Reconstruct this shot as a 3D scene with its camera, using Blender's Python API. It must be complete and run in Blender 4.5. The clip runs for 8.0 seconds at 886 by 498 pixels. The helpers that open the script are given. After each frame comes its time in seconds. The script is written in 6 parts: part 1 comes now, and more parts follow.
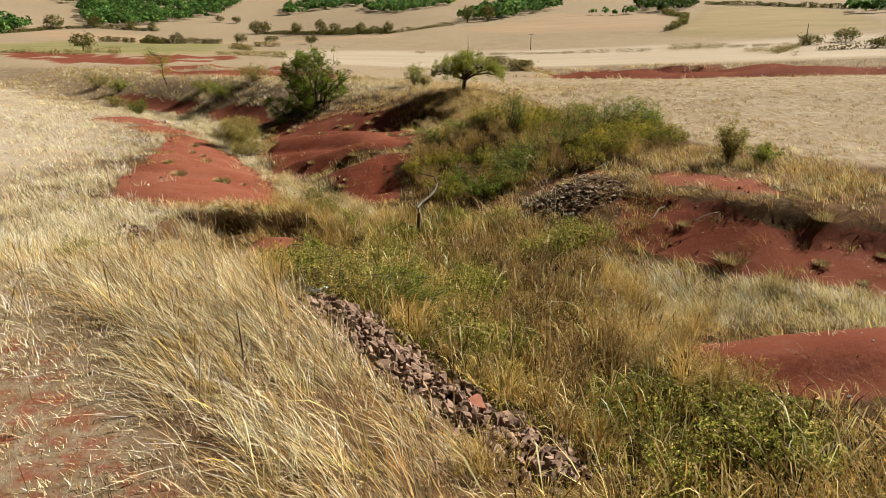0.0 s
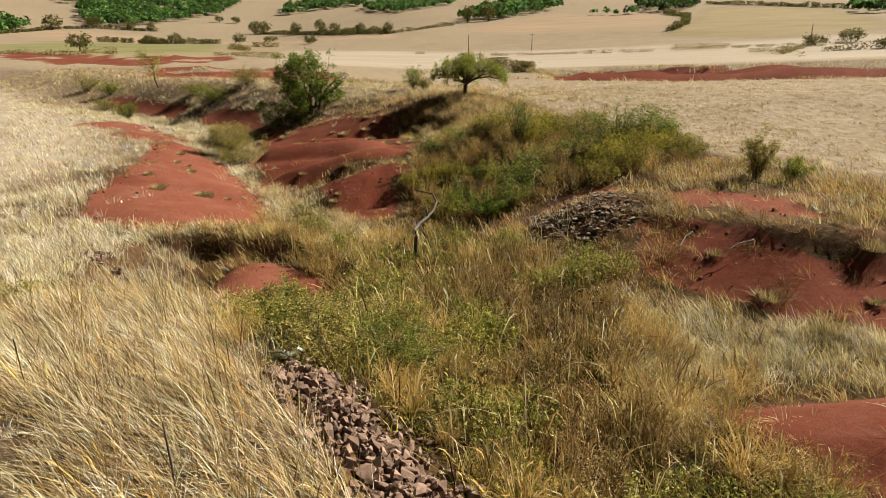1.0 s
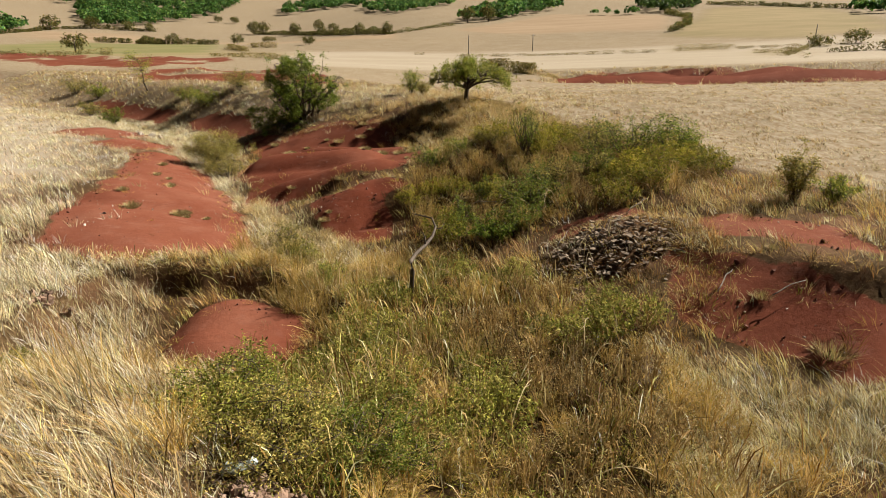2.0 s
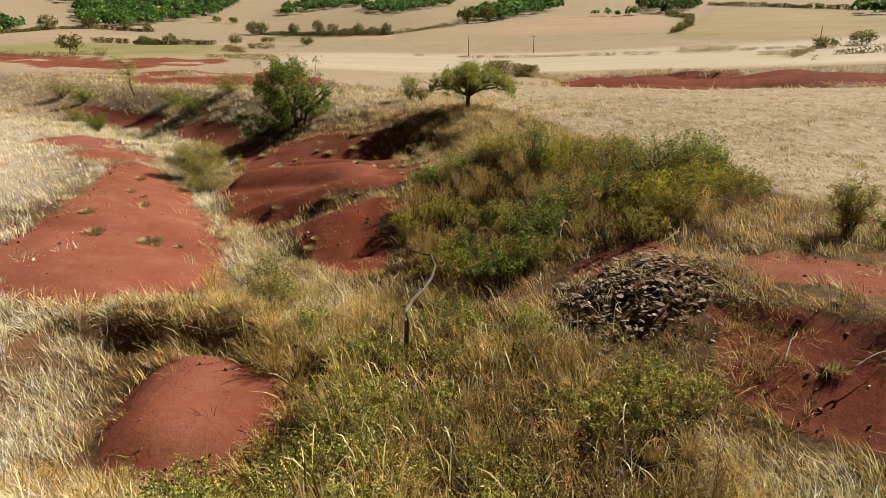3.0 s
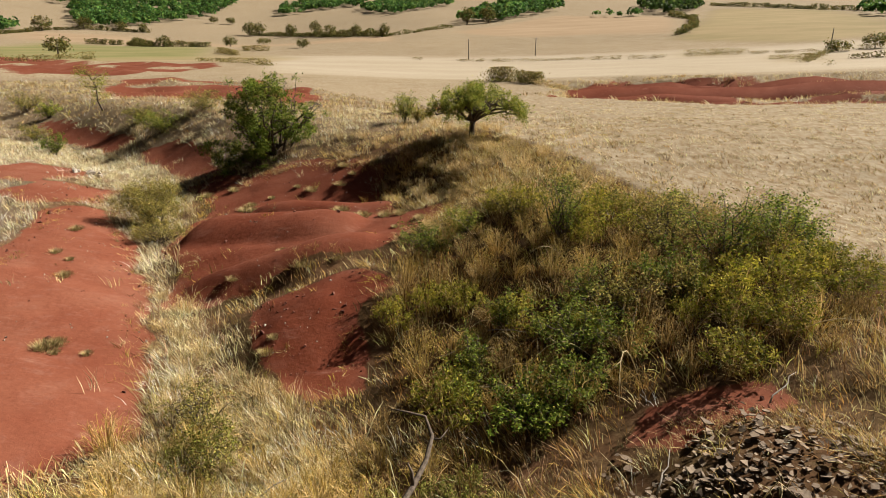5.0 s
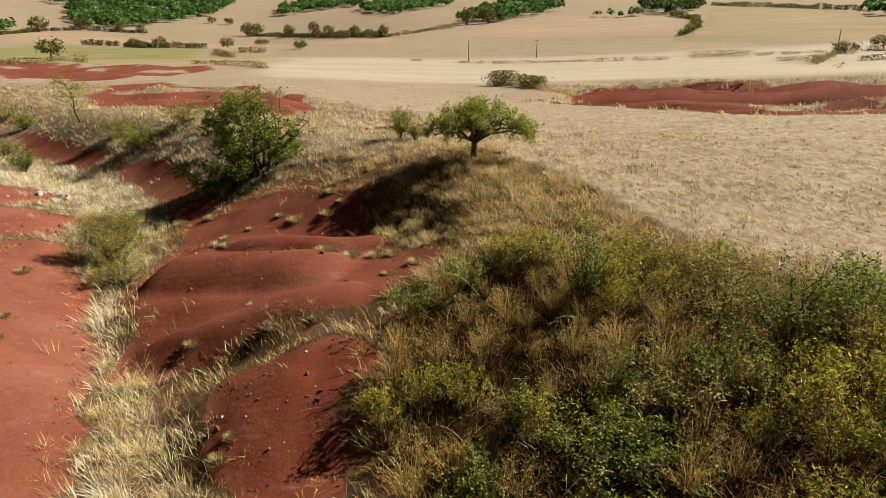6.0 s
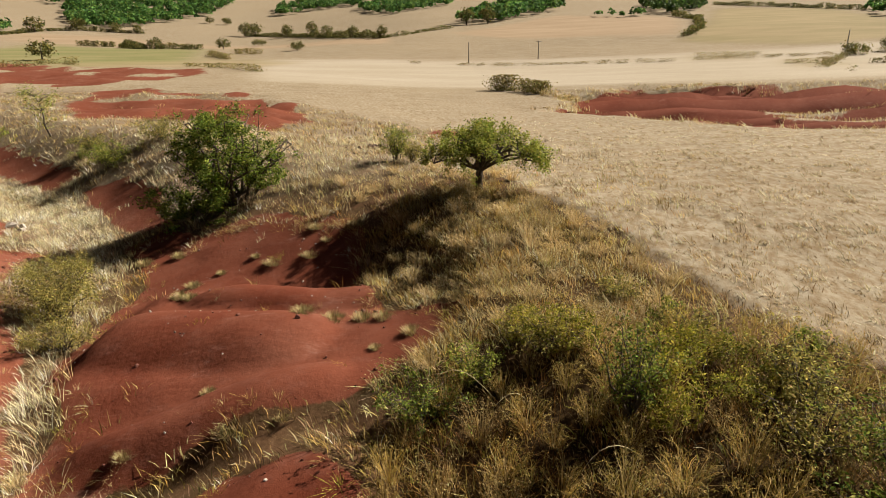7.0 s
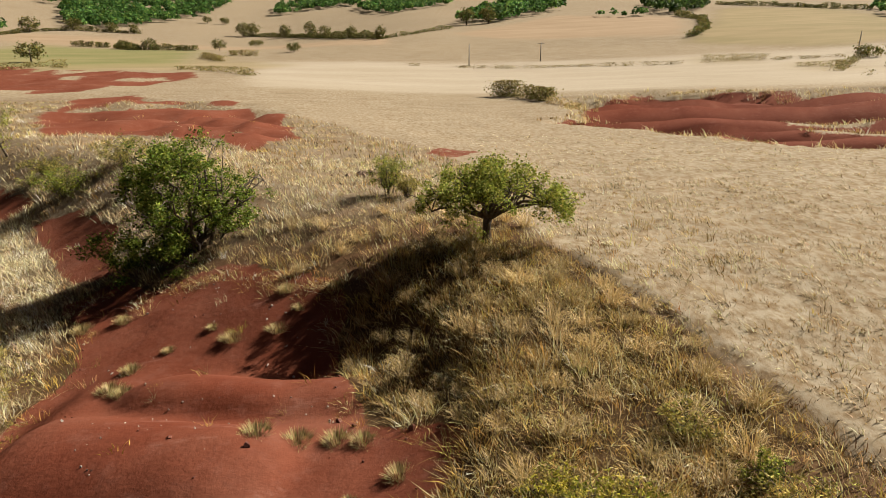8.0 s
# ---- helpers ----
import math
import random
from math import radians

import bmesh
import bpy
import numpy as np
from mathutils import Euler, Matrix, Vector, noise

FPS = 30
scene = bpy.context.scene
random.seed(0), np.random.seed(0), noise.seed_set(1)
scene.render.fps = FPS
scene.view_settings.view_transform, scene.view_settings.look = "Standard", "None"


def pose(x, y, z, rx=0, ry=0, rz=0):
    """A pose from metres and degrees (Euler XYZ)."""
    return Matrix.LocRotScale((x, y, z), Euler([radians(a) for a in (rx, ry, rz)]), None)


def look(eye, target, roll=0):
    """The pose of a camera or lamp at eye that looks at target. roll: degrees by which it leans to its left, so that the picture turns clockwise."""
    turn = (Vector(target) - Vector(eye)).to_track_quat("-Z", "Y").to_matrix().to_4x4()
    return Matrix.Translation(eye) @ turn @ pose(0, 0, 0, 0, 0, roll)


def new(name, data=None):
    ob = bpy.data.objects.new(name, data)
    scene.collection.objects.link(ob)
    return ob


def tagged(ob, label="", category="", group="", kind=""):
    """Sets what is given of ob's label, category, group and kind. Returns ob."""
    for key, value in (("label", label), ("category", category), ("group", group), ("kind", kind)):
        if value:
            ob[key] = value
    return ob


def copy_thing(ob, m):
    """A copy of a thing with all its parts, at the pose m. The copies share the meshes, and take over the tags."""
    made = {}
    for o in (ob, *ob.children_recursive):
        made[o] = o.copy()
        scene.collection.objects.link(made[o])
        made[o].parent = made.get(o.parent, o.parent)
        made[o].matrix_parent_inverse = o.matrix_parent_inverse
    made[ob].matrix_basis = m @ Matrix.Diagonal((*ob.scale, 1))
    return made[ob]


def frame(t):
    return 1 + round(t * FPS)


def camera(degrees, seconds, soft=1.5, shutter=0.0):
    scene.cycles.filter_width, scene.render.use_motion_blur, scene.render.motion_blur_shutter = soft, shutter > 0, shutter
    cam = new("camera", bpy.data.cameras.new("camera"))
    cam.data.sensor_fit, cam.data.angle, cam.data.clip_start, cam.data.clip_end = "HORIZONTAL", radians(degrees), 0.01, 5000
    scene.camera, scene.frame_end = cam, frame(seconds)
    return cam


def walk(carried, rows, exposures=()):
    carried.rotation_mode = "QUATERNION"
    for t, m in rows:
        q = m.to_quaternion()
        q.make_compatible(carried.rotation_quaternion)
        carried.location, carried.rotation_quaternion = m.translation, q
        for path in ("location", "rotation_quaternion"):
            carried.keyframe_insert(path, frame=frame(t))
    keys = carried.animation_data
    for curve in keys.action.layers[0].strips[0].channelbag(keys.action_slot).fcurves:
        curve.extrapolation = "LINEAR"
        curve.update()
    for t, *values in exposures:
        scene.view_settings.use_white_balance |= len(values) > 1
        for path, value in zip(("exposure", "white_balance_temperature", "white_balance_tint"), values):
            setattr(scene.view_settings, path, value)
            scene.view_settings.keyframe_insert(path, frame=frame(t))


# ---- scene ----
cam = camera(72.0, 8.0, soft=0.9)
# seconds, place of the drone, then pitch, roll and yaw about a view 18.5 degrees down
TILT = -18.5
ROWS = [
    (0, 0.000, 0.000, 4.000, 0.002, -0.004, 0.009),
    (0.5, 0.002, 0.986, 4.072, -0.011, 0.005, 0.035),
    (1, 0.015, 2.134, 4.148, -0.006, 0.008, 0.033),
    (1.5, 0.016, 3.283, 4.218, -0.001, 0.020, 0.021),
    (3, -0.021, 7.206, 4.533, 0.033, -0.050, -0.048),
    (3.5, -0.030, 8.570, 4.690, 0.046, -0.074, -0.061),
    (4, -0.063, 10.036, 4.887, 0.051, -0.069, -0.107),
    (4.5, -0.071, 11.494, 5.115, 0.042, -0.046, -0.120),
    (6, -0.004, 16.594, 5.939, -0.027, 0.070, -0.129),
    (6.5, -0.021, 18.426, 6.201, -0.032, 0.129, -0.135),
    (7, -0.040, 20.644, 6.517, -0.081, 0.143, -0.170),
    (7.5, -0.034, 22.838, 6.817, -0.129, 0.192, -0.170),
    (8, -0.021, 25.630, 7.201, -0.154, 0.172, -0.191),
]
walk(cam, [(t, pose(x, y, z, 90 + TILT, 0, 0) @ pose(0, 0, 0, pitch, yaw, -roll)) for t, x, y, z, pitch, roll, yaw in ROWS])

# ---- light ----
SUN_AZ, SUN_EL = radians(58), radians(36.5)
world = bpy.data.worlds.new("sky")
scene.world = world
world.use_nodes = True
wn = world.node_tree.nodes
sky = wn.new("ShaderNodeTexSky")
sky.sky_type = "NISHITA"
sky.sun_disc = False
sky.sun_elevation, sky.sun_rotation = SUN_EL, SUN_AZ
sky.air_density, sky.dust_density, sky.ozone_density = 0.8, 6.0, 0.0
wn["Background"].inputs["Strength"].default_value = 0.0062
world.node_tree.links.new(sky.outputs[0], wn["Background"].inputs["Color"])
sun = new("sun", bpy.data.lights.new("sun", "SUN"))
sun.data.energy, sun.data.angle, sun.data.color = 5.0, radians(0.6), (1.0, 0.91, 0.77)
toward = Vector((math.sin(SUN_AZ) * math.cos(SUN_EL), math.cos(SUN_AZ) * math.cos(SUN_EL), math.sin(SUN_EL)))
sun.matrix_world = look(toward * 60, (0, 0, 0))
scene.view_settings.exposure = 1.48

# ---- the lie of the land ----
def sstep(a, b, v):
    t = np.clip((v - a) / (b - a), 0, 1)
    return t * t * (3 - 2 * t)


def smooth_interp(v, knots):
    """A curve through (place, height) knots with level tangents eased between them."""
    k = np.array(knots, float)
    i = np.clip(np.searchsorted(k[:, 0], v) - 1, 0, len(k) - 2)
    t = np.clip((v - k[i, 0]) / (k[i + 1, 0] - k[i, 0]), 0, 1)
    m = np.gradient(k[:, 1], k[:, 0])
    w = k[i + 1, 0] - k[i, 0]
    return ((2 * t**3 - 3 * t**2 + 1) * k[i, 1] + (t**3 - 2 * t**2 + t) * w * m[i]
            + (3 * t**2 - 2 * t**3) * k[i + 1, 1] + (t**3 - t**2) * w * m[i + 1])


def lattice(ix, iy, seed):
    h = (ix.astype(np.int64) * 374761393 + iy.astype(np.int64) * 668265263 + seed * 144269) & 0xFFFFFFFF
    h = ((h ^ (h >> 13)) * 1274126177) & 0xFFFFFFFF
    return ((h ^ (h >> 16)) & 0xFFFF) / 32767.5 - 1


def fnoise(x, y, size, seed=0, octaves=3):
    """Value noise, about -1 to 1, with features of that size in metres."""
    x, y = np.broadcast_arrays(np.asarray(x, float), np.asarray(y, float))
    out, amp, total = np.zeros(x.shape), 1.0, 0.0
    for o in range(octaves):
        u, v = x / size + 17.3 * o, y / size - 9.1 * o
        iu, iv = np.floor(u), np.floor(v)
        a, b = u - iu, v - iv
        a, b = a * a * (3 - 2 * a), b * b * (3 - 2 * b)
        s = seed * 31 + o
        low = lattice(iu, iv, s) * (1 - a) + lattice(iu + 1, iv, s) * a
        high = lattice(iu, iv + 1, s) * (1 - a) + lattice(iu + 1, iv + 1, s) * a
        out += amp * (low * (1 - b) + high * b)
        total += amp
        amp, size = amp * 0.5, size * 0.5
    return out / total


def line_dist(x, y, pts):
    """Distance to a line on the plan, and how far along it (0 to 1) the nearest place lies, and the side (positive: right of it)."""
    best, along, side = np.full(x.shape, 1e9), np.zeros(x.shape), np.zeros(x.shape)
    n = len(pts) - 1
    for i in range(n):
        (ax, ay), (bx, by) = pts[i][:2], pts[i + 1][:2]
        dx, dy = bx - ax, by - ay
        t = np.clip(((x - ax) * dx + (y - ay) * dy) / (dx * dx + dy * dy), 0, 1)
        px, py = x - ax - t * dx, y - ay - t * dy
        r = np.hypot(px, py)
        near = r < best
        best, along = np.where(near, r, best), np.where(near, (i + t) / n, along)
        side = np.where(near, np.sign(dy * px - dx * py), side)
    return best, along, side


def inside(x, y, pts, soft):
    """1 inside an outline on the plan, 0 outside, eased over soft metres."""
    hit = np.zeros(x.shape, bool)
    n = len(pts)
    for i in range(n):
        (ax, ay), (bx, by) = pts[i], pts[(i + 1) % n]
        cross = ((ay > y) != (by > y)) & (x < (bx - ax) * (y - ay) / ((by - ay) or 1e-9) + ax)
        hit ^= cross
    r = line_dist(x, y, list(pts) + [pts[0]])[0]
    return sstep(-soft, soft, np.where(hit, r, -r))


# the gully's bed, with its height: from under the drone's start to the head of the valley
BED = [(4.2, 3.0, -1.0), (3.2, 7.0, -1.35), (2.4, 11.0, -1.65), (0.0, 16.5, -1.95), (-3.0, 23.0, -2.45), (-7.6, 30.5, -2.45),
       (-10.5, 36.0, -2.75), (-14.5, 43.0, -2.6), (-21.0, 53.0, -2.6), (-31.0, 61.0, -2.2), (-46.0, 75.0, -1.5), (-62.0, 92.0, -1.0)]
# how far the bed's slopes reach to the left and right of it
REACH = [(4.8, 6.5), (5.2, 7.0), (6.2, 7.5), (7.0, 9.5), (7.5, 12.5), (7.0, 11.5), (6.0, 15.5), (6.0, 15.5), (7.0, 9.0), (7.0, 8.0), (9.0, 9.0), (9.0, 9.0)]
RIGHT_FIELD = [(-20, -0.5), (8, -0.45), (16, -0.3), (24, -0.05), (31, 0.2), (37, 0.5), (42, 1.0), (48, 1.12), (57, 1.0), (75, 0.6), (110, 0.7), (195, 2.0), (260, 4.5)]
LEFT_FIELD = [(-20, 0.0), (5, 0.0), (10.5, -0.1), (16, -1.2), (22, -1.35), (45, -1.45), (60, -1.1), (80, -0.6), (120, 0.4), (195, 1.9), (260, 3.4)]
HILL_RIGHT = [(0, 0), (200, 0), (300, 6.0), (480, 20), (900, 60), (1700, 150), (3000, 260)]
HILL_LEFT = [(0, 0), (200, 0), (290, 0.0), (400, 1.0), (520, 7), (650, 18), (1000, 66), (1700, 150), (3000, 260)]
# levelled shelves in the red marl: outline, height, softness of the rim
SHELVES = [([(-10.9, 36.2), (-10.5, 39.5), (-9.6, 42.4), (-9.0, 46.0), (0.8, 46.0), (0.8, 40.2), (1.2, 38.0), (0.6, 35.4), (-1.6, 33.4), (-4.0, 31.9), (-6.2, 31.5), (-8.2, 31.7), (-9.6, 32.8), (-10.5, 34.4)], -1.80, 0.85)]
# swells and hollows in the red marl: centre, half length, half width, turn in degrees, height, flatness along and across
SWELLS = [
    (-7.0, 36.9, 4.0, 1.95, -12, 0.62, 5.0, 2.2), (-5.5, 32.7, 3.6, 1.1, 24, 0.38, 4.0, 2.0), (-5.2, 39.8, 3.6, 1.15, -4, 0.55, 5.0, 2.2),
    (-3.6, 29.2, 3.0, 2.5, 30, 0.75, 3.0, 2.4),
    (-11.4, 24.0, 5.0, 2.8, -10, 0.16, 2.6, 2.4), (-13.2, 29.8, 4.4, 2.3, -12, 0.22, 2.2, 2.2),
    (-5.6, 16.6, 3.7, 3.3, 5, -1.3, 4.0, 3.6), (-4.8, 17.85, 2.0, 1.9, 0, 0.74, 3.0, 2.8), (-5.8, 20.8, 2.4, 0.8, 4, 0.22, 3.0, 2.2), (-5.4, 19.75, 0.65, 0.35, 10, -0.45, 2, 2), (-7.4, 19.75, 0.8, 0.35, 0, -0.5, 2, 2),
    (9.0, 12.6, 5.8, 4.4, -12, -1.25, 3.2, 2.2), (16.0, 11.2, 5.0, 4.2, -10, -1.1, 3.2, 2.2), (8.0, 9.9, 4.2, 1.6, -8, 0.55, 2.6, 2.2),
    (4.9, 20.6, 2.7, 2.4, 0, 0.40, 1.6, 1.6)]


# low scarps: line on the plan, rise behind it and drop before it, and how far each fades; the ground behind lies right of the line's run
SCARPS = [([(18.0, 14.0), (14.0, 14.9), (11.5, 15.6), (9.9, 16.3), (8.4, 17.0), (6.9, 18.1), (5.8, 19.2)], 0.10, 0.08, 2.0, 1.6),
          ([(-3.6, 20.6), (-5.2, 20.35), (-6.2, 20.2), (-7.2, 20.1), (-8.0, 19.9), (-8.8, 19.8)], 0.10, 0.36, 1.5, 0.9)]


# the wide eroded gully across the right-hand field, and the ploughed step along that field
CUT = [(12.5, 88), (16.5, 95), (18, 111), (30, 119), (52, 113), (90, 113), (125, 102), (125, 68), (60, 63), (28, 66), (20.8, 75), (20, 81), (16.7, 83)]
STEP = [(3.6, 44.6), (4.5, 42.7), (5.6, 40.6), (6.3, 38.6), (7.0, 36.3), (7.6, 34.4), (9.0, 31.5)]


FAR_BANKS = [[(-37, 82), (-45, 101), (-46.5, 114), (-36, 104), (-25.4, 100), (-14, 86), (-12.6, 76), (-12.4, 66), (-18.6, 70), (-24, 69), (-31, 74)],
             [(-140, 205), (-92, 176), (-68, 166), (-52, 163), (-47, 140), (-50, 125), (-60, 106), (-66, 116), (-84, 136), (-110, 160)]]


def far_height(x, y):
    r = np.hypot(x, y)
    left = sstep(0.02, -0.30, x / np.maximum(np.abs(y), 1.0))
    rise = smooth_interp(r, HILL_RIGHT) * (1 - left) + smooth_interp(r, HILL_LEFT) * left
    return rise + 0.03 * np.clip(x - 8, 0, 110) * sstep(20, 60, y) + sstep(260, 600, r) * (fnoise(x, y, 260, 5) * 3.0 + fnoise(x, y, 90, 6) * 0.7)


def ground(x, y):
    """Height of the land at a place on the plan."""
    x, y = np.asarray(x, float), np.asarray(y, float)
    d, s, side = line_dist(x, y, BED)
    n = len(BED) - 1
    k = np.arange(n + 1) / n
    bed = np.interp(s, k, [p[2] for p in BED])
    reach_l, reach_r = np.interp(s, k, [p[0] for p in REACH]), np.interp(s, k, [p[1] for p in REACH])
    cross = d * side
    blend = sstep(-6, 6, cross)
    top = smooth_interp(y, LEFT_FIELD) * (1 - blend) + smooth_interp(y, RIGHT_FIELD) * blend
    reach = np.where(side > 0, reach_r, reach_l)
    u = np.clip(d / reach, 0, 1)
    rise = u * u * (3 - 2 * u)
    # the valley runs out on the plain
    deep = sstep(110, 60, y)
    z = top + (bed - top) * (1 - rise) * deep
    for pts, level, soft in SHELVES:
        w = inside(x + 0.3 * fnoise(x, y, 2.2, 11), y + 0.3 * fnoise(x, y, 2.2, 12), pts, soft)
        # the shelf tilts up towards the bank, and its back wall climbs to the grassy lip
        tilt = 0.15 * np.clip(x + 8, -3, 6) * sstep(40.5, 36.5, y) + 0.15 * np.clip(x + 8, 0, 6) * sstep(41.0, 43.5, y) - 0.28 * sstep(34.6, 32.8, y) * sstep(-4.0, -7.0, x)
        z = z + (level + tilt - z) * w * np.clip((2.3 - x) / (4.7 + 2.2 * sstep(38, 40.5, y)), 0, 1) * sstep(44.6, 40.4, y - 0.1 * (x + 4))
    for cx, cy, a, b, turn, h, along_flat, across_flat in SWELLS:
        ct, st = math.cos(radians(turn)), math.sin(radians(turn))
        p, q = ((x - cx) * ct + (y - cy) * st) / a, (-(x - cx) * st + (y - cy) * ct) / b
        z = z + h * np.clip(1 - np.abs(p) ** along_flat - np.abs(q) ** across_flat, 0, 1) ** 1.15
    for pts, up, down, fade_up, fade_down in SCARPS:
        wx, wy = x + 0.5 * fnoise(x, y, 1.6, 13), y + 0.5 * fnoise(x, y, 1.6, 14)
        sd, sa, ss = line_dist(wx, wy, pts)
        ends = sstep(0, 0.12, sa) * sstep(1, 0.85, sa)
        z = z + ends * np.where(ss > 0, up * sstep(-0.30, 0.2, sd) * sstep(fade_up, 0.3, sd), up * 0.648 * sstep(0.16, 0, sd) - down * sstep(0.0, 0.34, sd) * sstep(fade_down, 0.3, sd))
    cut = inside(x, y, CUT, 2.5)
    z = z - cut * (2.0 + 1.3 * np.sin(y * 0.75 + 2.4 * fnoise(x * 0.4, y, 16, 8)) + 1.5 * fnoise(x * 0.35, y, 5, 9, 4))
    sd, sa, ss = line_dist(x, y, STEP)
    z = z - 0.16 * sstep(0.55, 0.0, sd) * np.where(ss < 0, 1.0, sstep(0.25, 0.0, sd)) * sstep(0, 0.1, sa) * sstep(1, 0.85, sa)
    # low ridges across the far red banks
    far_red = np.zeros(z.shape)
    for pts in FAR_BANKS:
        far_red = np.maximum(far_red, inside(x, y, pts, 3.0))
    z = z + far_red * (1.05 * np.abs(np.sin(0.31 * y - 0.16 * x + 2.4 * fnoise(x, y, 14, 16))) + 0.9 * fnoise(x, y, 5, 17) - 0.9)
    # runnels on the rough dome
    z = z + 0.14 * sstep(3.2, 1.6, np.hypot(x + 3.9, y - 28.6)) * fnoise(x, y, 0.9, 15)
    near = sstep(140, 70, np.hypot(x, y))
    z = z + near * (0.10 * fnoise(x, y, 3.0, 1) + 0.03 * fnoise(x, y, 0.7, 2)) + (1 - near) * 0.15 * fnoise(x, y, 40, 3)
    return z + far_height(x, y)


def weedy(x, y):
    """How far the gully's weeds take over from the straw."""
    d, s, side = line_dist(x, y, BED[:6])
    wide = np.where(side > 0, 3.2, 3.0 + 2.0 * sstep(7.5, 9.5, y) * sstep(15, 12.5, y)) + 1.0 * fnoise(x, y, 3.0, 51)
    return sstep(wide + 0.8, wide - 0.8, d) * sstep(24, 20, y)


def scrubby(x, y):
    """The shaded brown scrub on the slope right of the gully."""
    return inside(x + 0.8 * fnoise(x, y, 2.5, 52), y, [(-1.0, 24), (-1.2, 30.5), (0.0, 32.2), (3, 33.2), (6, 33.6), (9.5, 31.5), (10.5, 27), (8, 24), (3, 23)], 0.8)


def bankside(x, y):
    """The steep rank slope below the spreading tree."""
    return inside(x + 0.5 * fnoise(x, y, 1.8, 59), y, [(-2.4, 33.2), (0.2, 35.5), (-1.4, 38.0), (-2.4, 41), (-2.6, 43.2), (-1.0, 45.6), (2.2, 45.8), (4.0, 43), (5.6, 39), (6.6, 35), (3, 33)], 0.5)


def grid_axis(low, fine_low, fine_high, high, step, growth):
    v = list(np.arange(fine_low, fine_high, step))
    s, e = step, fine_high
    while e < high:
        v.append(e)
        s *= growth
        e += s
    v.append(high)
    s, e = step * growth, fine_low - step
    while e > low:
        v.insert(0, e)
        s *= growth
        e -= s
    v.insert(0, low)
    return np.array(v)

# ---- what covers the land ----
MARL = [  # outlines of bare red marl on the plan, and how bare they are
    (1.0, [(-12.3, 22.0), (-13.4, 24.4), (-14.6, 29.5), (-15.6, 33.0), (-17.8, 40.0), (-16.3, 41.2), (-13.0, 37.2), (-11.2, 34.6), (-9.1, 31.0), (-7.6, 27.0), (-6.4, 24.0), (-6.6, 22.3), (-7.7, 20.9), (-9.2, 20.3), (-11.2, 21.1)]),
    (0.85, [(-26, 51), (-21.5, 50.3), (-20.5, 48), (-22, 45), (-27, 46)]),
    (0.9, [(-21.5, 45.5), (-17.8, 47), (-16.8, 42), (-19, 40.5), (-22, 42)]),
    (1.0, [(-9.5, 33.6), (-11.4, 36.5), (-11.6, 40), (-11.6, 42.5), (-13, 45.5), (-14.8, 47.4), (-13, 48.4), (-10.9, 47.0), (-9.6, 47.4), (-7.6, 47.2), (-5.2, 45.7), (-3.4, 44.4), (-3.0, 43), (-3.2, 41.6), (-2.6, 39.8), (-1.8, 38), (0.4, 36.5), (0.2, 35), (-0.8, 33.6), (-2.2, 33.0), (-3.8, 32.4), (-5, 31.9), (-6.2, 31.2), (-7.3, 30.5), (-8.5, 30.9)]),
    (1.0, [(-5.4, 28.4), (-5.5, 30.2), (-4.0, 30.9), (-2.2, 30.5), (-1.4, 29.8), (-2.1, 28.7), (-2.1, 26.6), (-1.9, 25.4), (-2.9, 25.3), (-4.2, 26.3), (-5.0, 27.3)]),
    (1.0, [(-6.6, 17.2), (-6.5, 18.5), (-5.7, 19.3), (-4.6, 19.4), (-3.6, 19.0), (-3.0, 18.1), (-3.0, 17.0), (-3.7, 16.0), (-5.0, 15.7), (-6.2, 16.2)]),
    (1.0, [(4.6, 11.3), (6.2, 11.7), (8, 11.1), (11, 10.6), (15, 10), (15, 8.0), (9, 7.5), (6.4, 7.7), (5.3, 8.2), (4.6, 8.8), (4.4, 10)]),
    (0.95, [(5.2, 16.2), (5.3, 17.6), (5.4, 18.8), (6.2, 19.2), (6.9, 18.4), (7.7, 17.5), (9.5, 16.2), (11.5, 15.4), (16, 14.5), (17, 12.5), (13, 12.6), (10.4, 13.0), (9, 14.0), (7.6, 14.4), (6.4, 15.4)]),
    (0.85, [(6.6, 20.4), (7.2, 21.4), (8.6, 21.6), (10.4, 19.8), (10.6, 17.8), (9.4, 17.9), (8.1, 18.9)]),
    (0.95, [(3.2, 22.0), (4.0, 23.0), (5.8, 23.2), (6.4, 22.2), (5.0, 21.9), (4.0, 21.6)]),
    (0.9, [(-37, 69), (-34, 68.5), (-27.5, 62.5), (-22.5, 59), (-24, 57.6), (-27, 59.2), (-31, 62.2)]),
    (0.9, [(-22, 57), (-18.5, 56.8), (-15.2, 52.8), (-13.2, 49.0), (-15, 48.8), (-18, 52.2)]),
    (0.47, [(-10, 2), (-10, 7.6), (-5.6, 8.2), (-4.2, 6.8), (-3.1, 5.6), (-2.4, 4.4), (-2.4, 2)]),
    (0.6, [(-1.6, 67), (0.4, 69.6), (3.2, 67), (0.7, 64.2)]),
    (0.5, [(-0.8, 66), (-1.6, 63.2), (-0.6, 62.2), (0.1, 64.5)])]
FAR_MARL = [(1.0, pts) for pts in FAR_BANKS]
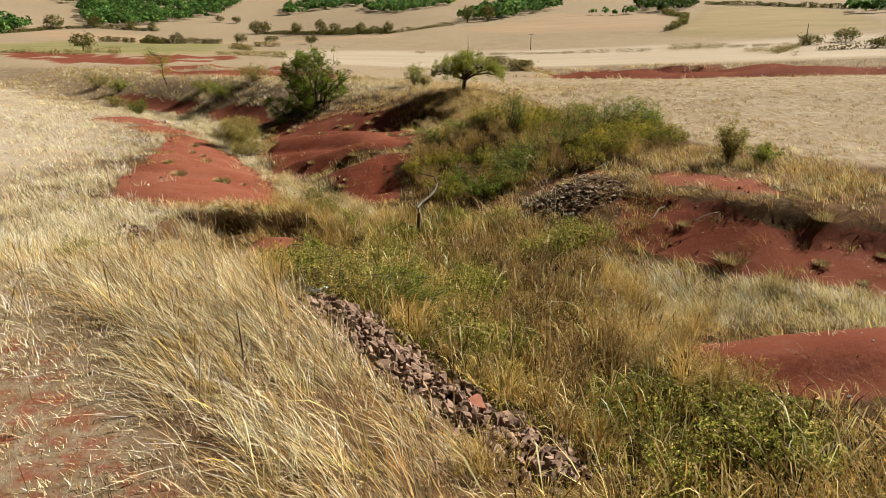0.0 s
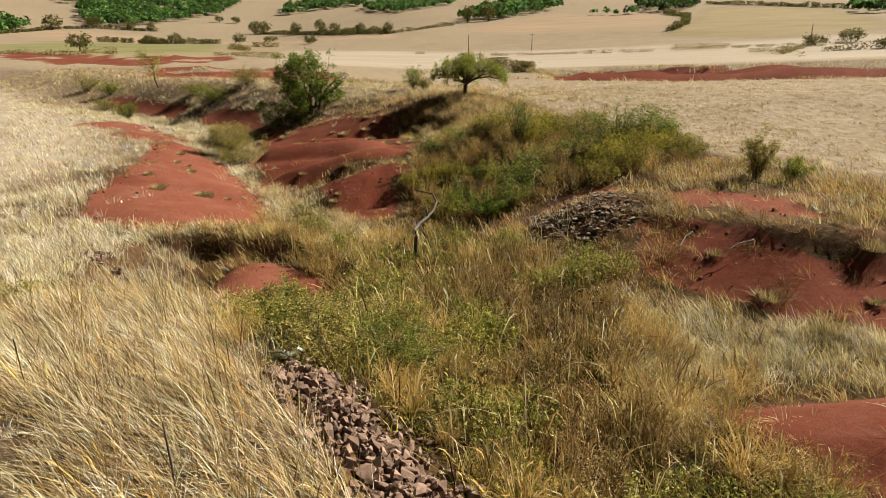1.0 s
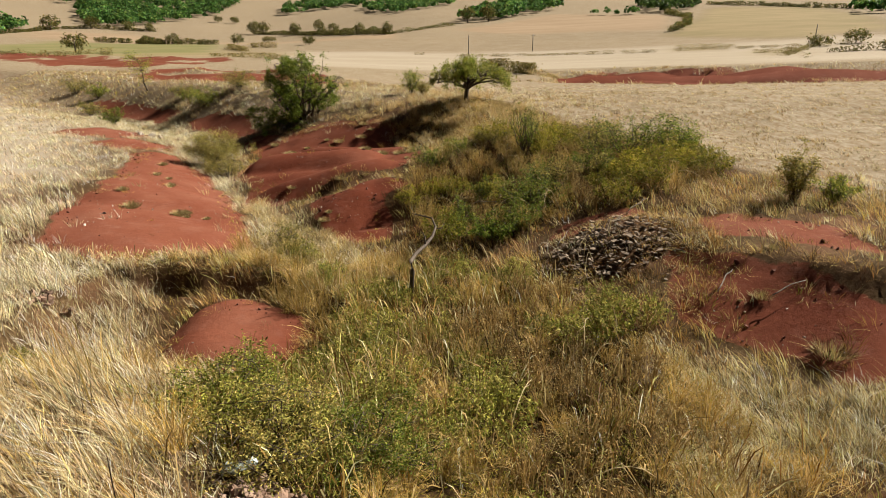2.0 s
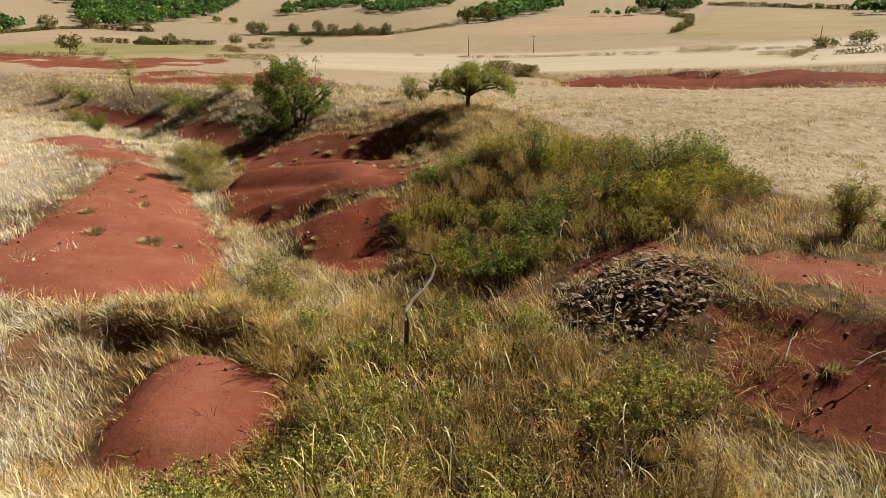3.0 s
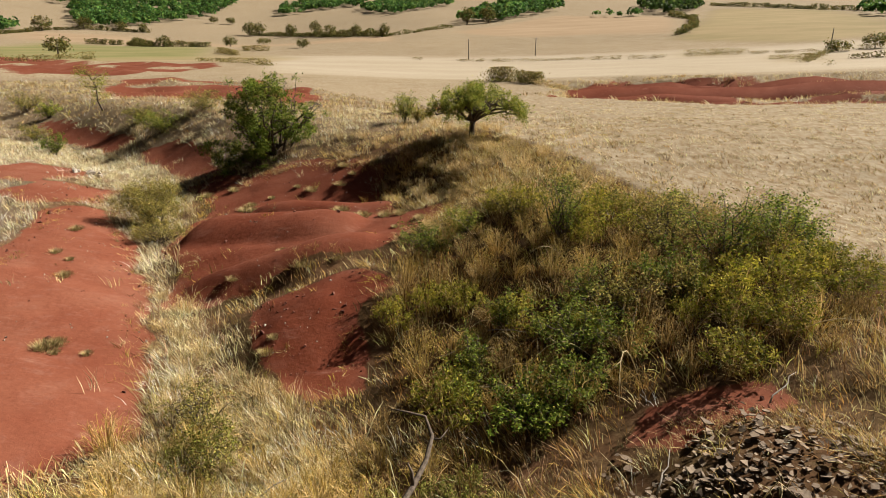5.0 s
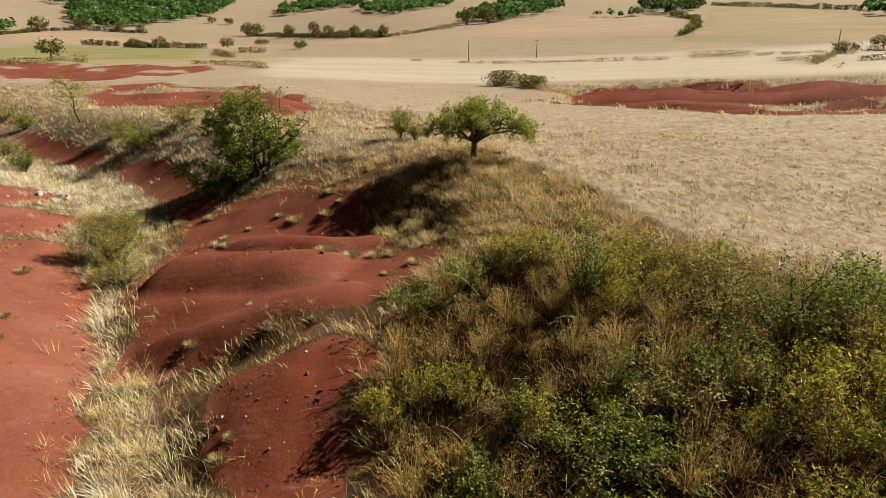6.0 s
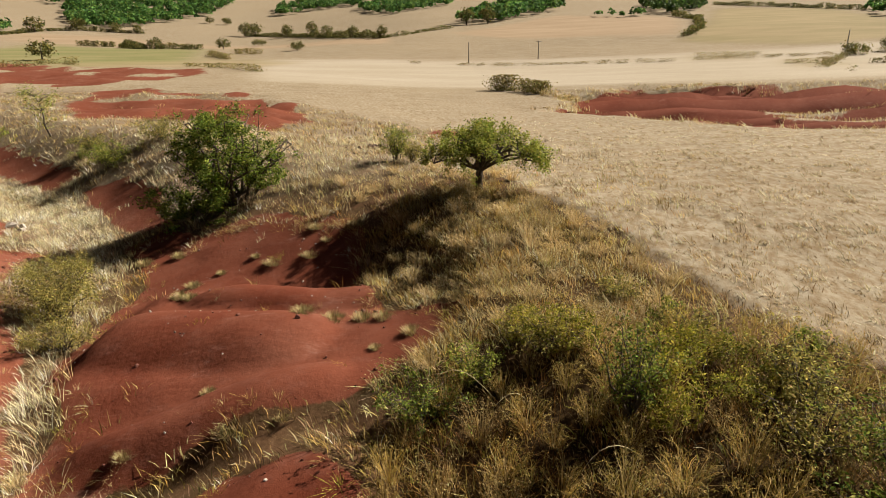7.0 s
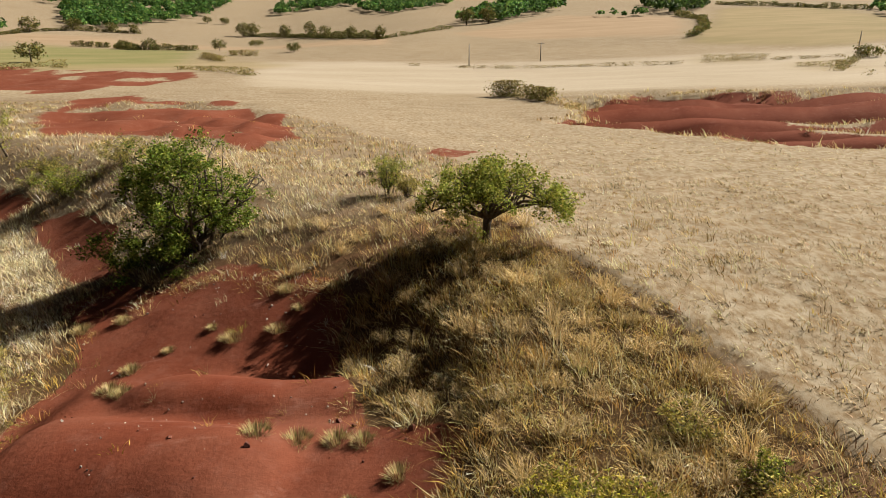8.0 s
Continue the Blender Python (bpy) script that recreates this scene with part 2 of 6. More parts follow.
RIGHT_FIELD_PLAN = [(-0.8, 68), (1.5, 60), (2.5, 50), (3.6, 45.5), (4.6, 42.7), (6.4, 38.6), (7.5, 35.1), (10, 31), (11.8, 26), (13, 22.5), (40, 20), (400, 40), (400, 200), (-40, 195), (-43, 172), (-44, 131), (-46, 114), (-37, 104), (-25, 97.5), (-14, 86.5), (-9.4, 82.5), (-6.5, 76), (-3.5, 73)]
LEFT_FIELD_PLAN = [(-120, 18), (-20, 24), (-18.4, 29), (-19, 34), (-24, 44), (-29, 52), (-38, 61), (-50, 74), (-120, 78)]
TRODDEN = [(-14, 2), (-14, 11.5), (-7.2, 11.0), (-4.9, 7.9), (-3.5, 6.2), (-2.4, 4.6), (-2.2, 2)]
LODGED = [(4.2, 15.4), (6.4, 14.8), (9, 13.7), (13, 12.6), (13, 11.2), (8.5, 11.9), (6.3, 12.4), (4.6, 12.0), (4.0, 10.0), (3.4, 9.4), (3.6, 13.5)]
GREEN_PARCELS = [[(-190, 262), (-235, 400), (-98, 290), (-66, 188), (-90, 174), (-137, 196)]]
CREAM_PARCELS = [[(-38, 150), (-52, 205), (40, 196), (118, 196), (150, 190), (128, 122), (30, 124), (-30, 126)], LEFT_FIELD_PLAN]
ROSY_PARCELS = [[(71, 425), (121, 365), (102, 295), (82, 249), (25, 261), (5, 308)], [(-260, 499), (-22, 306), (-18, 254), (-172, 363), (-273, 426), (-313, 487)]]
SCRUB_PATCHES = [[(66, 188), (80, 188), (74, 172), (62, 175)], [(80, 166), (89, 167), (82, 148), (73, 148)], [(-75, 222), (-69, 238), (-58, 206), (-66, 201)], [(-112, 189), (-52, 206), (-38, 191), (-46, 173), (-96, 166)]]
TAN_PARCEL = [(77, 226), (110, 288), (176, 437), (232, 420), (190, 303), (148, 216), (107, 199)]


def bare_at(x, y):
    wx, wy = x + 0.55 * fnoise(x, y, 1.4, 21, 4), y + 0.55 * fnoise(x, y, 1.4, 22, 4)
    out = np.zeros(np.shape(x))
    for amount, pts in MARL:
        out = np.maximum(out, amount * inside(wx, wy, pts, 0.35))
    fx, fy = x + 3.0 * fnoise(x, y, 6, 23, 4), y + 3.0 * fnoise(x, y, 6, 24, 4)
    grassy = sstep(0.12, 0.3, fnoise(x * 0.35, y * 1.6, 5, 26) + 0.35 * sstep(26, 14, x) - 0.12)
    out = np.maximum(out, (1 - 0.8 * grassy) * inside(fx, fy, CUT, 1.2))
    far_gap = 1 - 0.9 * sstep(0.14, 0.28, fnoise(x * 0.45 + y * 0.25, y * 1.1 - x * 0.5, 6, 27, 5))
    for amount, pts in FAR_MARL:
        out = np.maximum(out, far_gap * amount * inside(fx, fy, pts, 1.2))
    return out


def furrow_at(x, y):
    """The dark turned soil along the ploughed step."""
    wx, wy = x + 0.35 * fnoise(x, y, 1.1, 21, 3), y + 0.35 * fnoise(x, y, 1.1, 22, 3)
    sd, sa, ss = line_dist(wx, wy, STEP)
    return sstep(0.42, 0.12, sd) * sstep(-0.45, 0.0, fnoise(x, y, 1.2, 25))


def field_at(x, y):
    return np.maximum(inside(x, y, RIGHT_FIELD_PLAN, 0.5), inside(x, y, LEFT_FIELD_PLAN, 1.5))


# ---- materials ----
class Nodes:
    """A node material being put together."""

    def __init__(self, name):
        self.mat = bpy.data.materials.new(name)
        self.mat.use_nodes = True
        self.tree = self.mat.node_tree
        self.bsdf = self.tree.nodes["Principled BSDF"]
        self.out = self.tree.nodes["Material Output"]

    def node(self, kind, **values):
        n = self.tree.nodes.new(kind)
        for k, v in values.items():
            n.inputs[k.replace("_", " ")].default_value = v
        return n

    def join(self, a, b):
        self.tree.links.new(a, b)

    def noise(self, scale, detail=4.0, rough=0.6, coords=None, stretch=None):
        n = self.node("ShaderNodeTexNoise", Scale=scale, Detail=detail, Roughness=rough)
        src = coords or self.coords()
        if stretch:
            mp = self.node("ShaderNodeMapping")
            mp.inputs["Scale"].default_value = stretch
            self.join(src, mp.inputs["Vector"])
            src = mp.outputs[0]
        self.join(src, n.inputs["Vector"])
        return n.outputs["Fac"]

    def coords(self):
        return self.node("ShaderNodeNewGeometry").outputs["Position"]

    def ramp(self, fac, stops):
        n = self.node("ShaderNodeValToRGB")
        els = n.color_ramp.elements
        while len(els) < len(stops):
            els.new(0.5)
        for e, (p, c) in zip(els, stops):
            e.position, e.color = p, (*c, 1) if len(c) == 3 else c
        self.join(fac, n.inputs["Fac"])
        return n.outputs["Color"]

    def mix(self, fac, a, b, mode="MIX"):
        n = self.node("ShaderNodeMix")
        n.data_type, n.blend_type = "RGBA", mode
        for sock, v in ((n.inputs[0], fac), (n.inputs[6], a), (n.inputs[7], b)):
            if isinstance(v, (int, float)):
                sock.default_value = v
            elif isinstance(v, tuple):
                sock.default_value = (*v, 1)
            else:
                self.join(v, sock)
        return n.outputs[2]

    def math(self, op, a, b):
        n = self.node("ShaderNodeMath")
        n.operation = op
        for sock, v in zip(n.inputs, (a, b)):
            if isinstance(v, (int, float)):
                sock.default_value = v
            else:
                self.join(v, sock)
        return n.outputs[0]

    def bump(self, height, strength, distance):
        n = self.node("ShaderNodeBump", Strength=strength, Distance=distance)
        self.join(height, n.inputs["Height"])
        self.join(n.outputs[0], self.bsdf.inputs["Normal"])

    def finish(self, colour, rough=0.9, spec=0.2):
        if isinstance(colour, tuple):
            self.bsdf.inputs["Base Color"].default_value = (*colour, 1)
        else:
            self.join(colour, self.bsdf.inputs["Base Color"])
        self.bsdf.inputs["Roughness"].default_value = rough
        self.bsdf.inputs["Specular IOR Level"].default_value = spec
        return self.mat


def ground_material():
    m = Nodes("dry_land")
    cover = m.node("ShaderNodeAttribute")
    cover.attribute_name = "cover"
    part = m.node("ShaderNodeSeparateColor")
    m.join(cover.outputs["Color"], part.inputs[0])
    bare, field, green = part.outputs[0], part.outputs[1], part.outputs[2]
    # red marl: broad tone, fine grain and paler crust
    broad = m.ramp(m.noise(0.35, 3), [(0.3, (0.185, 0.055, 0.033)), (0.55, (0.23, 0.080, 0.050)), (0.75, (0.275, 0.115, 0.078))])
    grain = m.noise(9.0, 8, 0.7)
    marl = m.mix(0.35, broad, m.ramp(grain, [(0.25, (0.085, 0.019, 0.011)), (0.6, (0.195, 0.056, 0.031)), (0.8, (0.275, 0.118, 0.075))]))
    marl = m.mix(m.ramp(m.noise(1.7, 6, 0.75), [(0.52, (0, 0, 0)), (0.76, (0.55, 0.55, 0.55))]), marl, (0.26, 0.118, 0.09))
    # the mask's darkening: deeper-red marl, and shade painted into cut and bank
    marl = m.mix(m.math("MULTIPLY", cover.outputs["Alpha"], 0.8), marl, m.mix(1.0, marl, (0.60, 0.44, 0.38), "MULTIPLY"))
    marl = m.mix(1.0, marl, (0.96, 1.03, 1.03), "MULTIPLY")
    marl = m.mix(m.ramp(m.noise(0.9, 7, 0.72, stretch=(0.5, 1.6, 1.0)), [(0.60, (0, 0, 0)), (0.72, (0.5, 0.5, 0.5))]), marl, m.mix(0.55, marl, (0.36, 0.21, 0.17)))
    # dry litter between the stems, its tone darkened to stand for their shade
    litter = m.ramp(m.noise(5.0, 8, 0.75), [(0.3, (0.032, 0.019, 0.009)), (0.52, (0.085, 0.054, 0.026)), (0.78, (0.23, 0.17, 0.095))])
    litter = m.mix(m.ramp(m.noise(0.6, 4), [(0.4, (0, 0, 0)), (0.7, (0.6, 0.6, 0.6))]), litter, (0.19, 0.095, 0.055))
    # dark furrow soil; under weeds, scrub and bank grass it paints in shade
    shade_and_furrow = m.ramp(m.noise(6.0, 6, 0.7), [(0.3, (0.024, 0.014, 0.007)), (0.7, (0.085, 0.052, 0.021))])
    litter = m.mix(cover.outputs["Alpha"], litter, shade_and_furrow)
    # cropped fields: pale stubble with long soft streaks
    streak = m.noise(0.30, 7, 0.68, stretch=(0.55, 1.6, 1.0))
    pale = m.ramp(streak, [(0.30, (0.235, 0.190, 0.132)), (0.48, (0.318, 0.268, 0.196)), (0.68, (0.385, 0.336, 0.255))])
    pale = m.mix(m.ramp(m.noise(0.02, 4), [(0.42, (0, 0, 0)), (0.62, (0.55, 0.55, 0.55))]), pale, (0.375, 0.315, 0.228))
    pale = m.mix(m.ramp(m.noise(2.6, 6, 0.72, stretch=(1.3, 0.8, 1.0)), [(0.40, (0.85, 0.85, 0.85)), (0.58, (0, 0, 0))]), pale, (0.20, 0.135, 0.072))
    crop = m.ramp(m.noise(0.03, 5, 0.6, stretch=(1.0, 3.0, 1.0)), [(0.35, (0.17, 0.175, 0.068)), (0.65, (0.25, 0.225, 0.105))])
    edge = m.math("ADD", bare, m.math("MULTIPLY", m.math("SUBTRACT", m.noise(2.6, 6, 0.7), 0.5), 0.9))
    mask = m.ramp(edge, [(0.42, (0, 0, 0)), (0.58, (1, 1, 1))])
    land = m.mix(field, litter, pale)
    land = m.mix(green, land, crop)
    parcel = m.node("ShaderNodeAttribute")
    parcel.attribute_name = "parcel"
    tone = m.node("ShaderNodeSeparateColor")
    m.join(parcel.outputs["Color"], tone.inputs[0])
    rows = m.noise(0.05, 5, 0.6, stretch=(0.6, 2.2, 1.0))
    land = m.mix(m.math("MULTIPLY", tone.outputs[0], 0.85), land, m.ramp(rows, [(0.35, (0.30, 0.215, 0.14)), (0.65, (0.37, 0.275, 0.185))]))
    land = m.mix(m.math("MULTIPLY", tone.outputs[1], 0.65), land, m.ramp(rows, [(0.35, (0.40, 0.345, 0.265)), (0.65, (0.47, 0.415, 0.335))]))
    land = m.mix(m.math("MULTIPLY", tone.outputs[2], 0.85), land, m.ramp(rows, [(0.35, (0.24, 0.20, 0.105)), (0.65, (0.33, 0.255, 0.15))]))
    m.bump(m.math("ADD", m.math("MULTIPLY", m.noise(30.0, 5, 0.7), 0.35), m.noise(4.0, 8, 0.65)), 0.55, 0.05)
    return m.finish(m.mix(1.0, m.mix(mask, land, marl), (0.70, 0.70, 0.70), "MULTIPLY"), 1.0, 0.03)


def blade_material(name, through_light=0.3, spread=0.0):
    """Dry blades and leaves; spread: how far whole plants differ in tone."""
    m = Nodes(name)
    tint = m.node("ShaderNodeAttribute")
    tint.attribute_name = "tint"
    col = tint.outputs["Color"]
    if spread:
        info = m.node("ShaderNodeObjectInfo")
        lo, hi = 1 - spread, 1 + spread
        col = m.mix(1.0, col, m.ramp(info.outputs["Random"], [(0.0, (lo, lo, lo)), (0.5, (1, 0.97, 0.95)), (1.0, (hi, hi * 0.96, hi * 0.9))]), "MULTIPLY")
    m.finish(col, 0.7, 0.08)
    trans = m.node("ShaderNodeBsdfTranslucent")
    m.join(col, trans.inputs["Color"])
    both = m.node("ShaderNodeMixShader")
    both.inputs[0].default_value = through_light
    m.join(m.bsdf.outputs[0], both.inputs[1])
    m.join(trans.outputs[0], both.inputs[2])
    m.join(both.outputs[0], m.out.inputs["Surface"])
    return m.mat


def bark_material(name, dark, light):
    m = Nodes(name)
    grain = m.noise(14.0, 6, 0.7, stretch=(1.0, 1.0, 0.25))
    m.bump(grain, 0.8, 0.02)
    return m.finish(m.ramp(grain, [(0.3, dark), (0.7, light)]), 0.9)


def stone_material(name, stops, scale=6.0):
    m = Nodes(name)
    info = m.node("ShaderNodeObjectInfo")
    isle = m.node("ShaderNodeNewGeometry").outputs["Random Per Island"]
    r = m.math("FRACT", m.math("ADD", info.outputs["Random"], isle), 0.0)
    base = m.ramp(r, stops)
    grain = m.noise(scale * 5, 6, 0.7)
    col = m.mix(0.45, base, m.ramp(m.noise(scale, 6, 0.7), [(0.3, tuple(0.5 * v for v in stops[0][1])), (0.7, stops[-1][1])]))
    m.bump(grain, 0.5, 0.02)
    return m.finish(m.mix(1.0, col, (0.66, 0.66, 0.66), "MULTIPLY"), 0.85, 0.3)


GROUND_MAT = ground_material()
BLADES = blade_material("dry_blades", 0.27)
LEAVES = blade_material("leaves", 0.32)
CLUMP_STEMS = blade_material("clump_stems", 0.25, 0.3)
CLUMP_LEAVES = blade_material("clump_leaves", 0.30, 0.27)
BARK = bark_material("dark_bark", (0.035, 0.026, 0.02), (0.12, 0.095, 0.075))
CANE = bark_material("bleached_cane", (0.30, 0.23, 0.12), (0.50, 0.41, 0.25))
GREY_WOOD = bark_material("weathered_wood", (0.12, 0.11, 0.10), (0.34, 0.31, 0.28))
RUBBLE = stone_material("brown_rubble", [(0.0, (0.075, 0.038, 0.024)), (0.35, (0.17, 0.095, 0.062)), (0.75, (0.29, 0.175, 0.12)), (1.0, (0.44, 0.31, 0.23))])
SLATE = stone_material("grey_slabs", [(0.0, (0.09, 0.058, 0.038)), (0.4, (0.18, 0.125, 0.084)), (0.75, (0.26, 0.185, 0.128)), (1.0, (0.40, 0.31, 0.225))])
CLOD = stone_material("red_clods", [(0.0, (0.085, 0.022, 0.013)), (0.5, (0.16, 0.045, 0.026)), (1.0, (0.24, 0.085, 0.055))])
PALE_STONE = stone_material("pale_stone", [(0.0, (0.40, 0.34, 0.28)), (1.0, (0.62, 0.56, 0.50))])

# ---- mesh tools ----
rng = np.random.default_rng(11)


def height_at(x, y):
    return float(ground(np.array([float(x)]), np.array([float(y)]))[0])


def mesh_from(name, verts, faces, mat, smooth=False, tint=None):
    me = bpy.data.meshes.new(name)
    me.from_pydata([tuple(v) for v in verts], [], [tuple(f) for f in faces])
    me.materials.append(mat)
    if smooth:
        me.shade_smooth()
    if tint is not None:
        add_tint(me, tint)
    me.update()
    return me


TINT_SCALE = 0.82  # scales down all plant tints alike, after the power that deepens them


def add_tint(me, rgb):
    rgb = np.asarray(rgb, np.float32) ** 1.2 * TINT_SCALE
    a = me.attributes.new("tint", "FLOAT_COLOR", "POINT")
    a.data.foreach_set("color", np.c_[rgb, np.ones(len(rgb), np.float32)].ravel())


def tri_mesh(name, verts, tris, mat, tint=None):
    """A mesh of triangles straight from arrays."""
    me = bpy.data.meshes.new(name)
    n = len(tris)
    me.vertices.add(len(verts))
    me.vertices.foreach_set("co", np.asarray(verts, np.float32).ravel())
    me.loops.add(3 * n)
    me.loops.foreach_set("vertex_index", np.asarray(tris, np.int32).ravel())
    me.polygons.add(n)
    me.polygons.foreach_set("loop_start", np.arange(0, 3 * n, 3, dtype=np.int32))
    me.materials.append(mat)
    if tint is not None:
        add_tint(me, tint)
    me.update()
    me.validate()
    return me


def part(name, me, parent, label=""):
    ob = new(name, me)
    ob.parent = parent
    return tagged(ob, label)


def thing(name, x, y, z=None, label="", category="", group="", turn=0.0):
    ob = new(name)
    ob.empty_display_size = 0.2
    ob.matrix_basis = pose(x, y, height_at(x, y) if z is None else z, 0, 0, turn)
    return tagged(ob, label, category, group)


class Tubes:
    """Tapered round limbs, gathered into one mesh."""

    def __init__(self):
        self.v, self.f = [], []

    def add(self, pts, radii, sides=6):
        pts = np.asarray(pts, float)
        start = len(self.v)
        for i, (p, r) in enumerate(zip(pts, radii)):
            d = pts[min(i + 1, len(pts) - 1)] - pts[max(i - 1, 0)]
            d = d / (np.linalg.norm(d) + 1e-9)
            a = np.cross(d, (0.3, 0.9, 0.2) if abs(d[2]) > 0.8 else (0, 0, 1))
            a /= np.linalg.norm(a) + 1e-9
            b = np.cross(d, a)
            for k in range(sides):
                w = 2 * math.pi * k / sides
                self.v.append(p + r * (math.cos(w) * a + math.sin(w) * b))
        for i in range(len(pts) - 1):
            for k in range(sides):
                q, n = start + i * sides, start + (i + 1) * sides
                self.f.append((q + k, q + (k + 1) % sides, n + (k + 1) % sides, n + k))
        self.f.append(tuple(start + (len(pts) - 1) * sides + k for k in range(sides)))
        self.f.append(tuple(start + sides - 1 - k for k in range(sides)))

    def mesh(self, name, mat):
        return mesh_from(name, self.v, self.f, mat, True)


def bent(a, b, sag, n, r, wobble=0.06):
    """A limb's line from a to b, bowed upwards by sag metres, with a little unevenness."""
    a, b = np.asarray(a, float), np.asarray(b, float)
    t = np.linspace(0, 1, n)[:, None]
    line = a + (b - a) * t
    line[:, 2] += sag * np.sin(math.pi * t[:, 0])
    size = np.linalg.norm(b - a)
    line[1:-1] += r.normal(0, wobble * size, (n - 2, 3))
    return line


def leaf_mesh(name, centres, size, colours, r, mat=None, slim=0.55):
    """Many small leaves, each a folded pair of triangles."""
    n = len(centres)
    d = r.normal(size=(n, 3))
    d[:, 2] *= 0.7
    d /= np.linalg.norm(d, axis=1)[:, None]
    s = np.cross(d, r.normal(size=(n, 3)))
    s /= np.linalg.norm(s, axis=1)[:, None] + 1e-9
    up = np.cross(d, s)
    L = (size * r.uniform(0.6, 1.3, n))[:, None]
    v = np.empty((n, 4, 3), np.float32)
    v[:, 0] = centres - d * L * 0.5
    v[:, 1] = centres + s * L * slim * 0.5 + up * L * 0.12
    v[:, 2] = centres + d * L * 0.5
    v[:, 3] = centres - s * L * slim * 0.5 + up * L * 0.12
    i = 4 * np.arange(n)[:, None]
    tris = np.concatenate([i + [0, 1, 2], i + [0, 2, 3]], 1).reshape(-1, 3)
    return tri_mesh(name, v.reshape(-1, 3), tris, mat or LEAVES, np.repeat(colours, 4, 0))


def mixed(r, n, palette, weights, spread=0.18):
    """n colours drawn from a palette, each a little lighter or darker."""
    c = np.array(palette, float)[r.choice(len(palette), n, p=np.array(weights) / sum(weights))]
    return np.clip(c * (1 + r.normal(0, spread, (n, 1))) * (1 + r.normal(0, 0.06, (n, 3))), 0.004, 0.9)


def blade_mesh(name, xy, h, w, lean, colours, r, mid=0.5, belly=0.85, sink=0.03, bow=0.55):
    """Grass: each blade is a bent, tapering strip of three triangles. lean: how far its tip lies from its root on the plan."""
    n = len(xy)
    z = ground(xy[:, 0], xy[:, 1]) - sink
    root = np.c_[xy, z]
    a = r.uniform(0, math.pi, n)
    side = np.c_[np.cos(a), np.sin(a), np.zeros(n)] * (w / 2)[:, None]
    up = np.c_[lean, h]
    low = np.c_[lean * mid * bow, h * mid * 1.08]
    v = np.empty((n, 5, 3), np.float32)
    v[:, 0], v[:, 1] = root - side, root + side
    v[:, 2], v[:, 3] = root + low - side * belly, root + low + side * belly
    v[:, 4] = root + up
    i = 5 * np.arange(n)[:, None]
    tris = np.concatenate([i + [0, 1, 2], i + [2, 1, 3], i + [2, 3, 4]], 1).reshape(-1, 3)
    return tri_mesh(name, v.reshape(-1, 3), tris, BLADES, np.repeat(colours, 5, 0))


def in_box(r, x0, x1, y0, y1, per_m2):
    n = int((x1 - x0) * (y1 - y0) * per_m2)
    return np.c_[r.uniform(x0, x1, n), r.uniform(y0, y1, n)]


def in_view(xy, margin=2.0):
    """Keeps what lies in the fan of land that the drone ever looks over."""
    x, y = xy[:, 0], xy[:, 1]
    return xy[np.abs(x) < 0.80 * (y - 0.0) + margin]

# ---- the land itself ----
gx = grid_axis(-2600, -18, 15, 2600, 0.235, 1.07)
gy = grid_axis(-400, 2.5, 49, 3000, 0.235, 1.042)
X, Y = np.meshgrid(gx, gy)
Z = ground(X, Y)
nx, ny = len(gx), len(gy)
idx = np.arange(nx * ny).reshape(ny, nx)
a0, b0, c0, d0 = idx[:-1, :-1].ravel(), idx[:-1, 1:].ravel(), idx[1:, 1:].ravel(), idx[1:, :-1].ravel()
land = tri_mesh("ground", np.stack([X, Y, Z], -1).reshape(-1, 3), np.concatenate([np.c_[a0, b0, c0], np.c_[a0, c0, d0]]), GROUND_MAT)
BARE = bare_at(X, Y)
FIELD = np.maximum(field_at(X, Y), sstep(90, 130, np.hypot(X, Y)))
FIELD = np.maximum(FIELD, 0.75 * np.maximum(0.8 * inside(X, Y, TRODDEN, 0.6), inside(X, Y, LODGED, 0.5)))
FIELD = np.maximum(FIELD, 0.6 * sstep(46, 53, Y) * (1 - bankside(X, Y)))
FURROW = furrow_at(X, Y)
FIELD = FIELD * (1 - FURROW)
GREEN = np.zeros(X.shape)
for outline in GREEN_PARCELS:
    GREEN = np.maximum(GREEN, 0.9 * inside(X, Y, outline, 6))
tan_here = inside(X, Y, TAN_PARCEL, 4)
FIELD = FIELD * (1 - 0.5 * tan_here)
GREEN = np.maximum(GREEN, 0.3 * tan_here)
# shade painted into the cut and the ground under weeds, scrub and bank grass
SOIL_AND_SHADE = np.maximum(np.maximum(inside(X, Y, CUT, 1.0), 0.45 * BARE * sstep(55, 66, Y) * sstep(220, 200, Y)), np.maximum(weedy(X, Y), np.maximum(scrubby(X, Y), 0.7 * bankside(X, Y))))
# deeper-red marl of dome, humps and mound; the bank's shade is painted in too
SOIL_AND_SHADE = np.maximum(SOIL_AND_SHADE, 0.7 * np.maximum(1.4 * inside(X, Y, MARL[4][1], 0.8), np.maximum(inside(X, Y, MARL[7][1], 0.8), np.maximum(0.9 * inside(X, Y, MARL[3][1], 0.8), 0.6 * inside(X, Y, MARL[6][1], 0.8)))))
SOIL_AND_SHADE = np.maximum(SOIL_AND_SHADE * sstep(1.0, 5.0, Y), FURROW)
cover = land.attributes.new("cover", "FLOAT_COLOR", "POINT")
cover.data.foreach_set("color", np.stack([BARE, FIELD, GREEN, SOIL_AND_SHADE], -1).astype(np.float32).ravel())
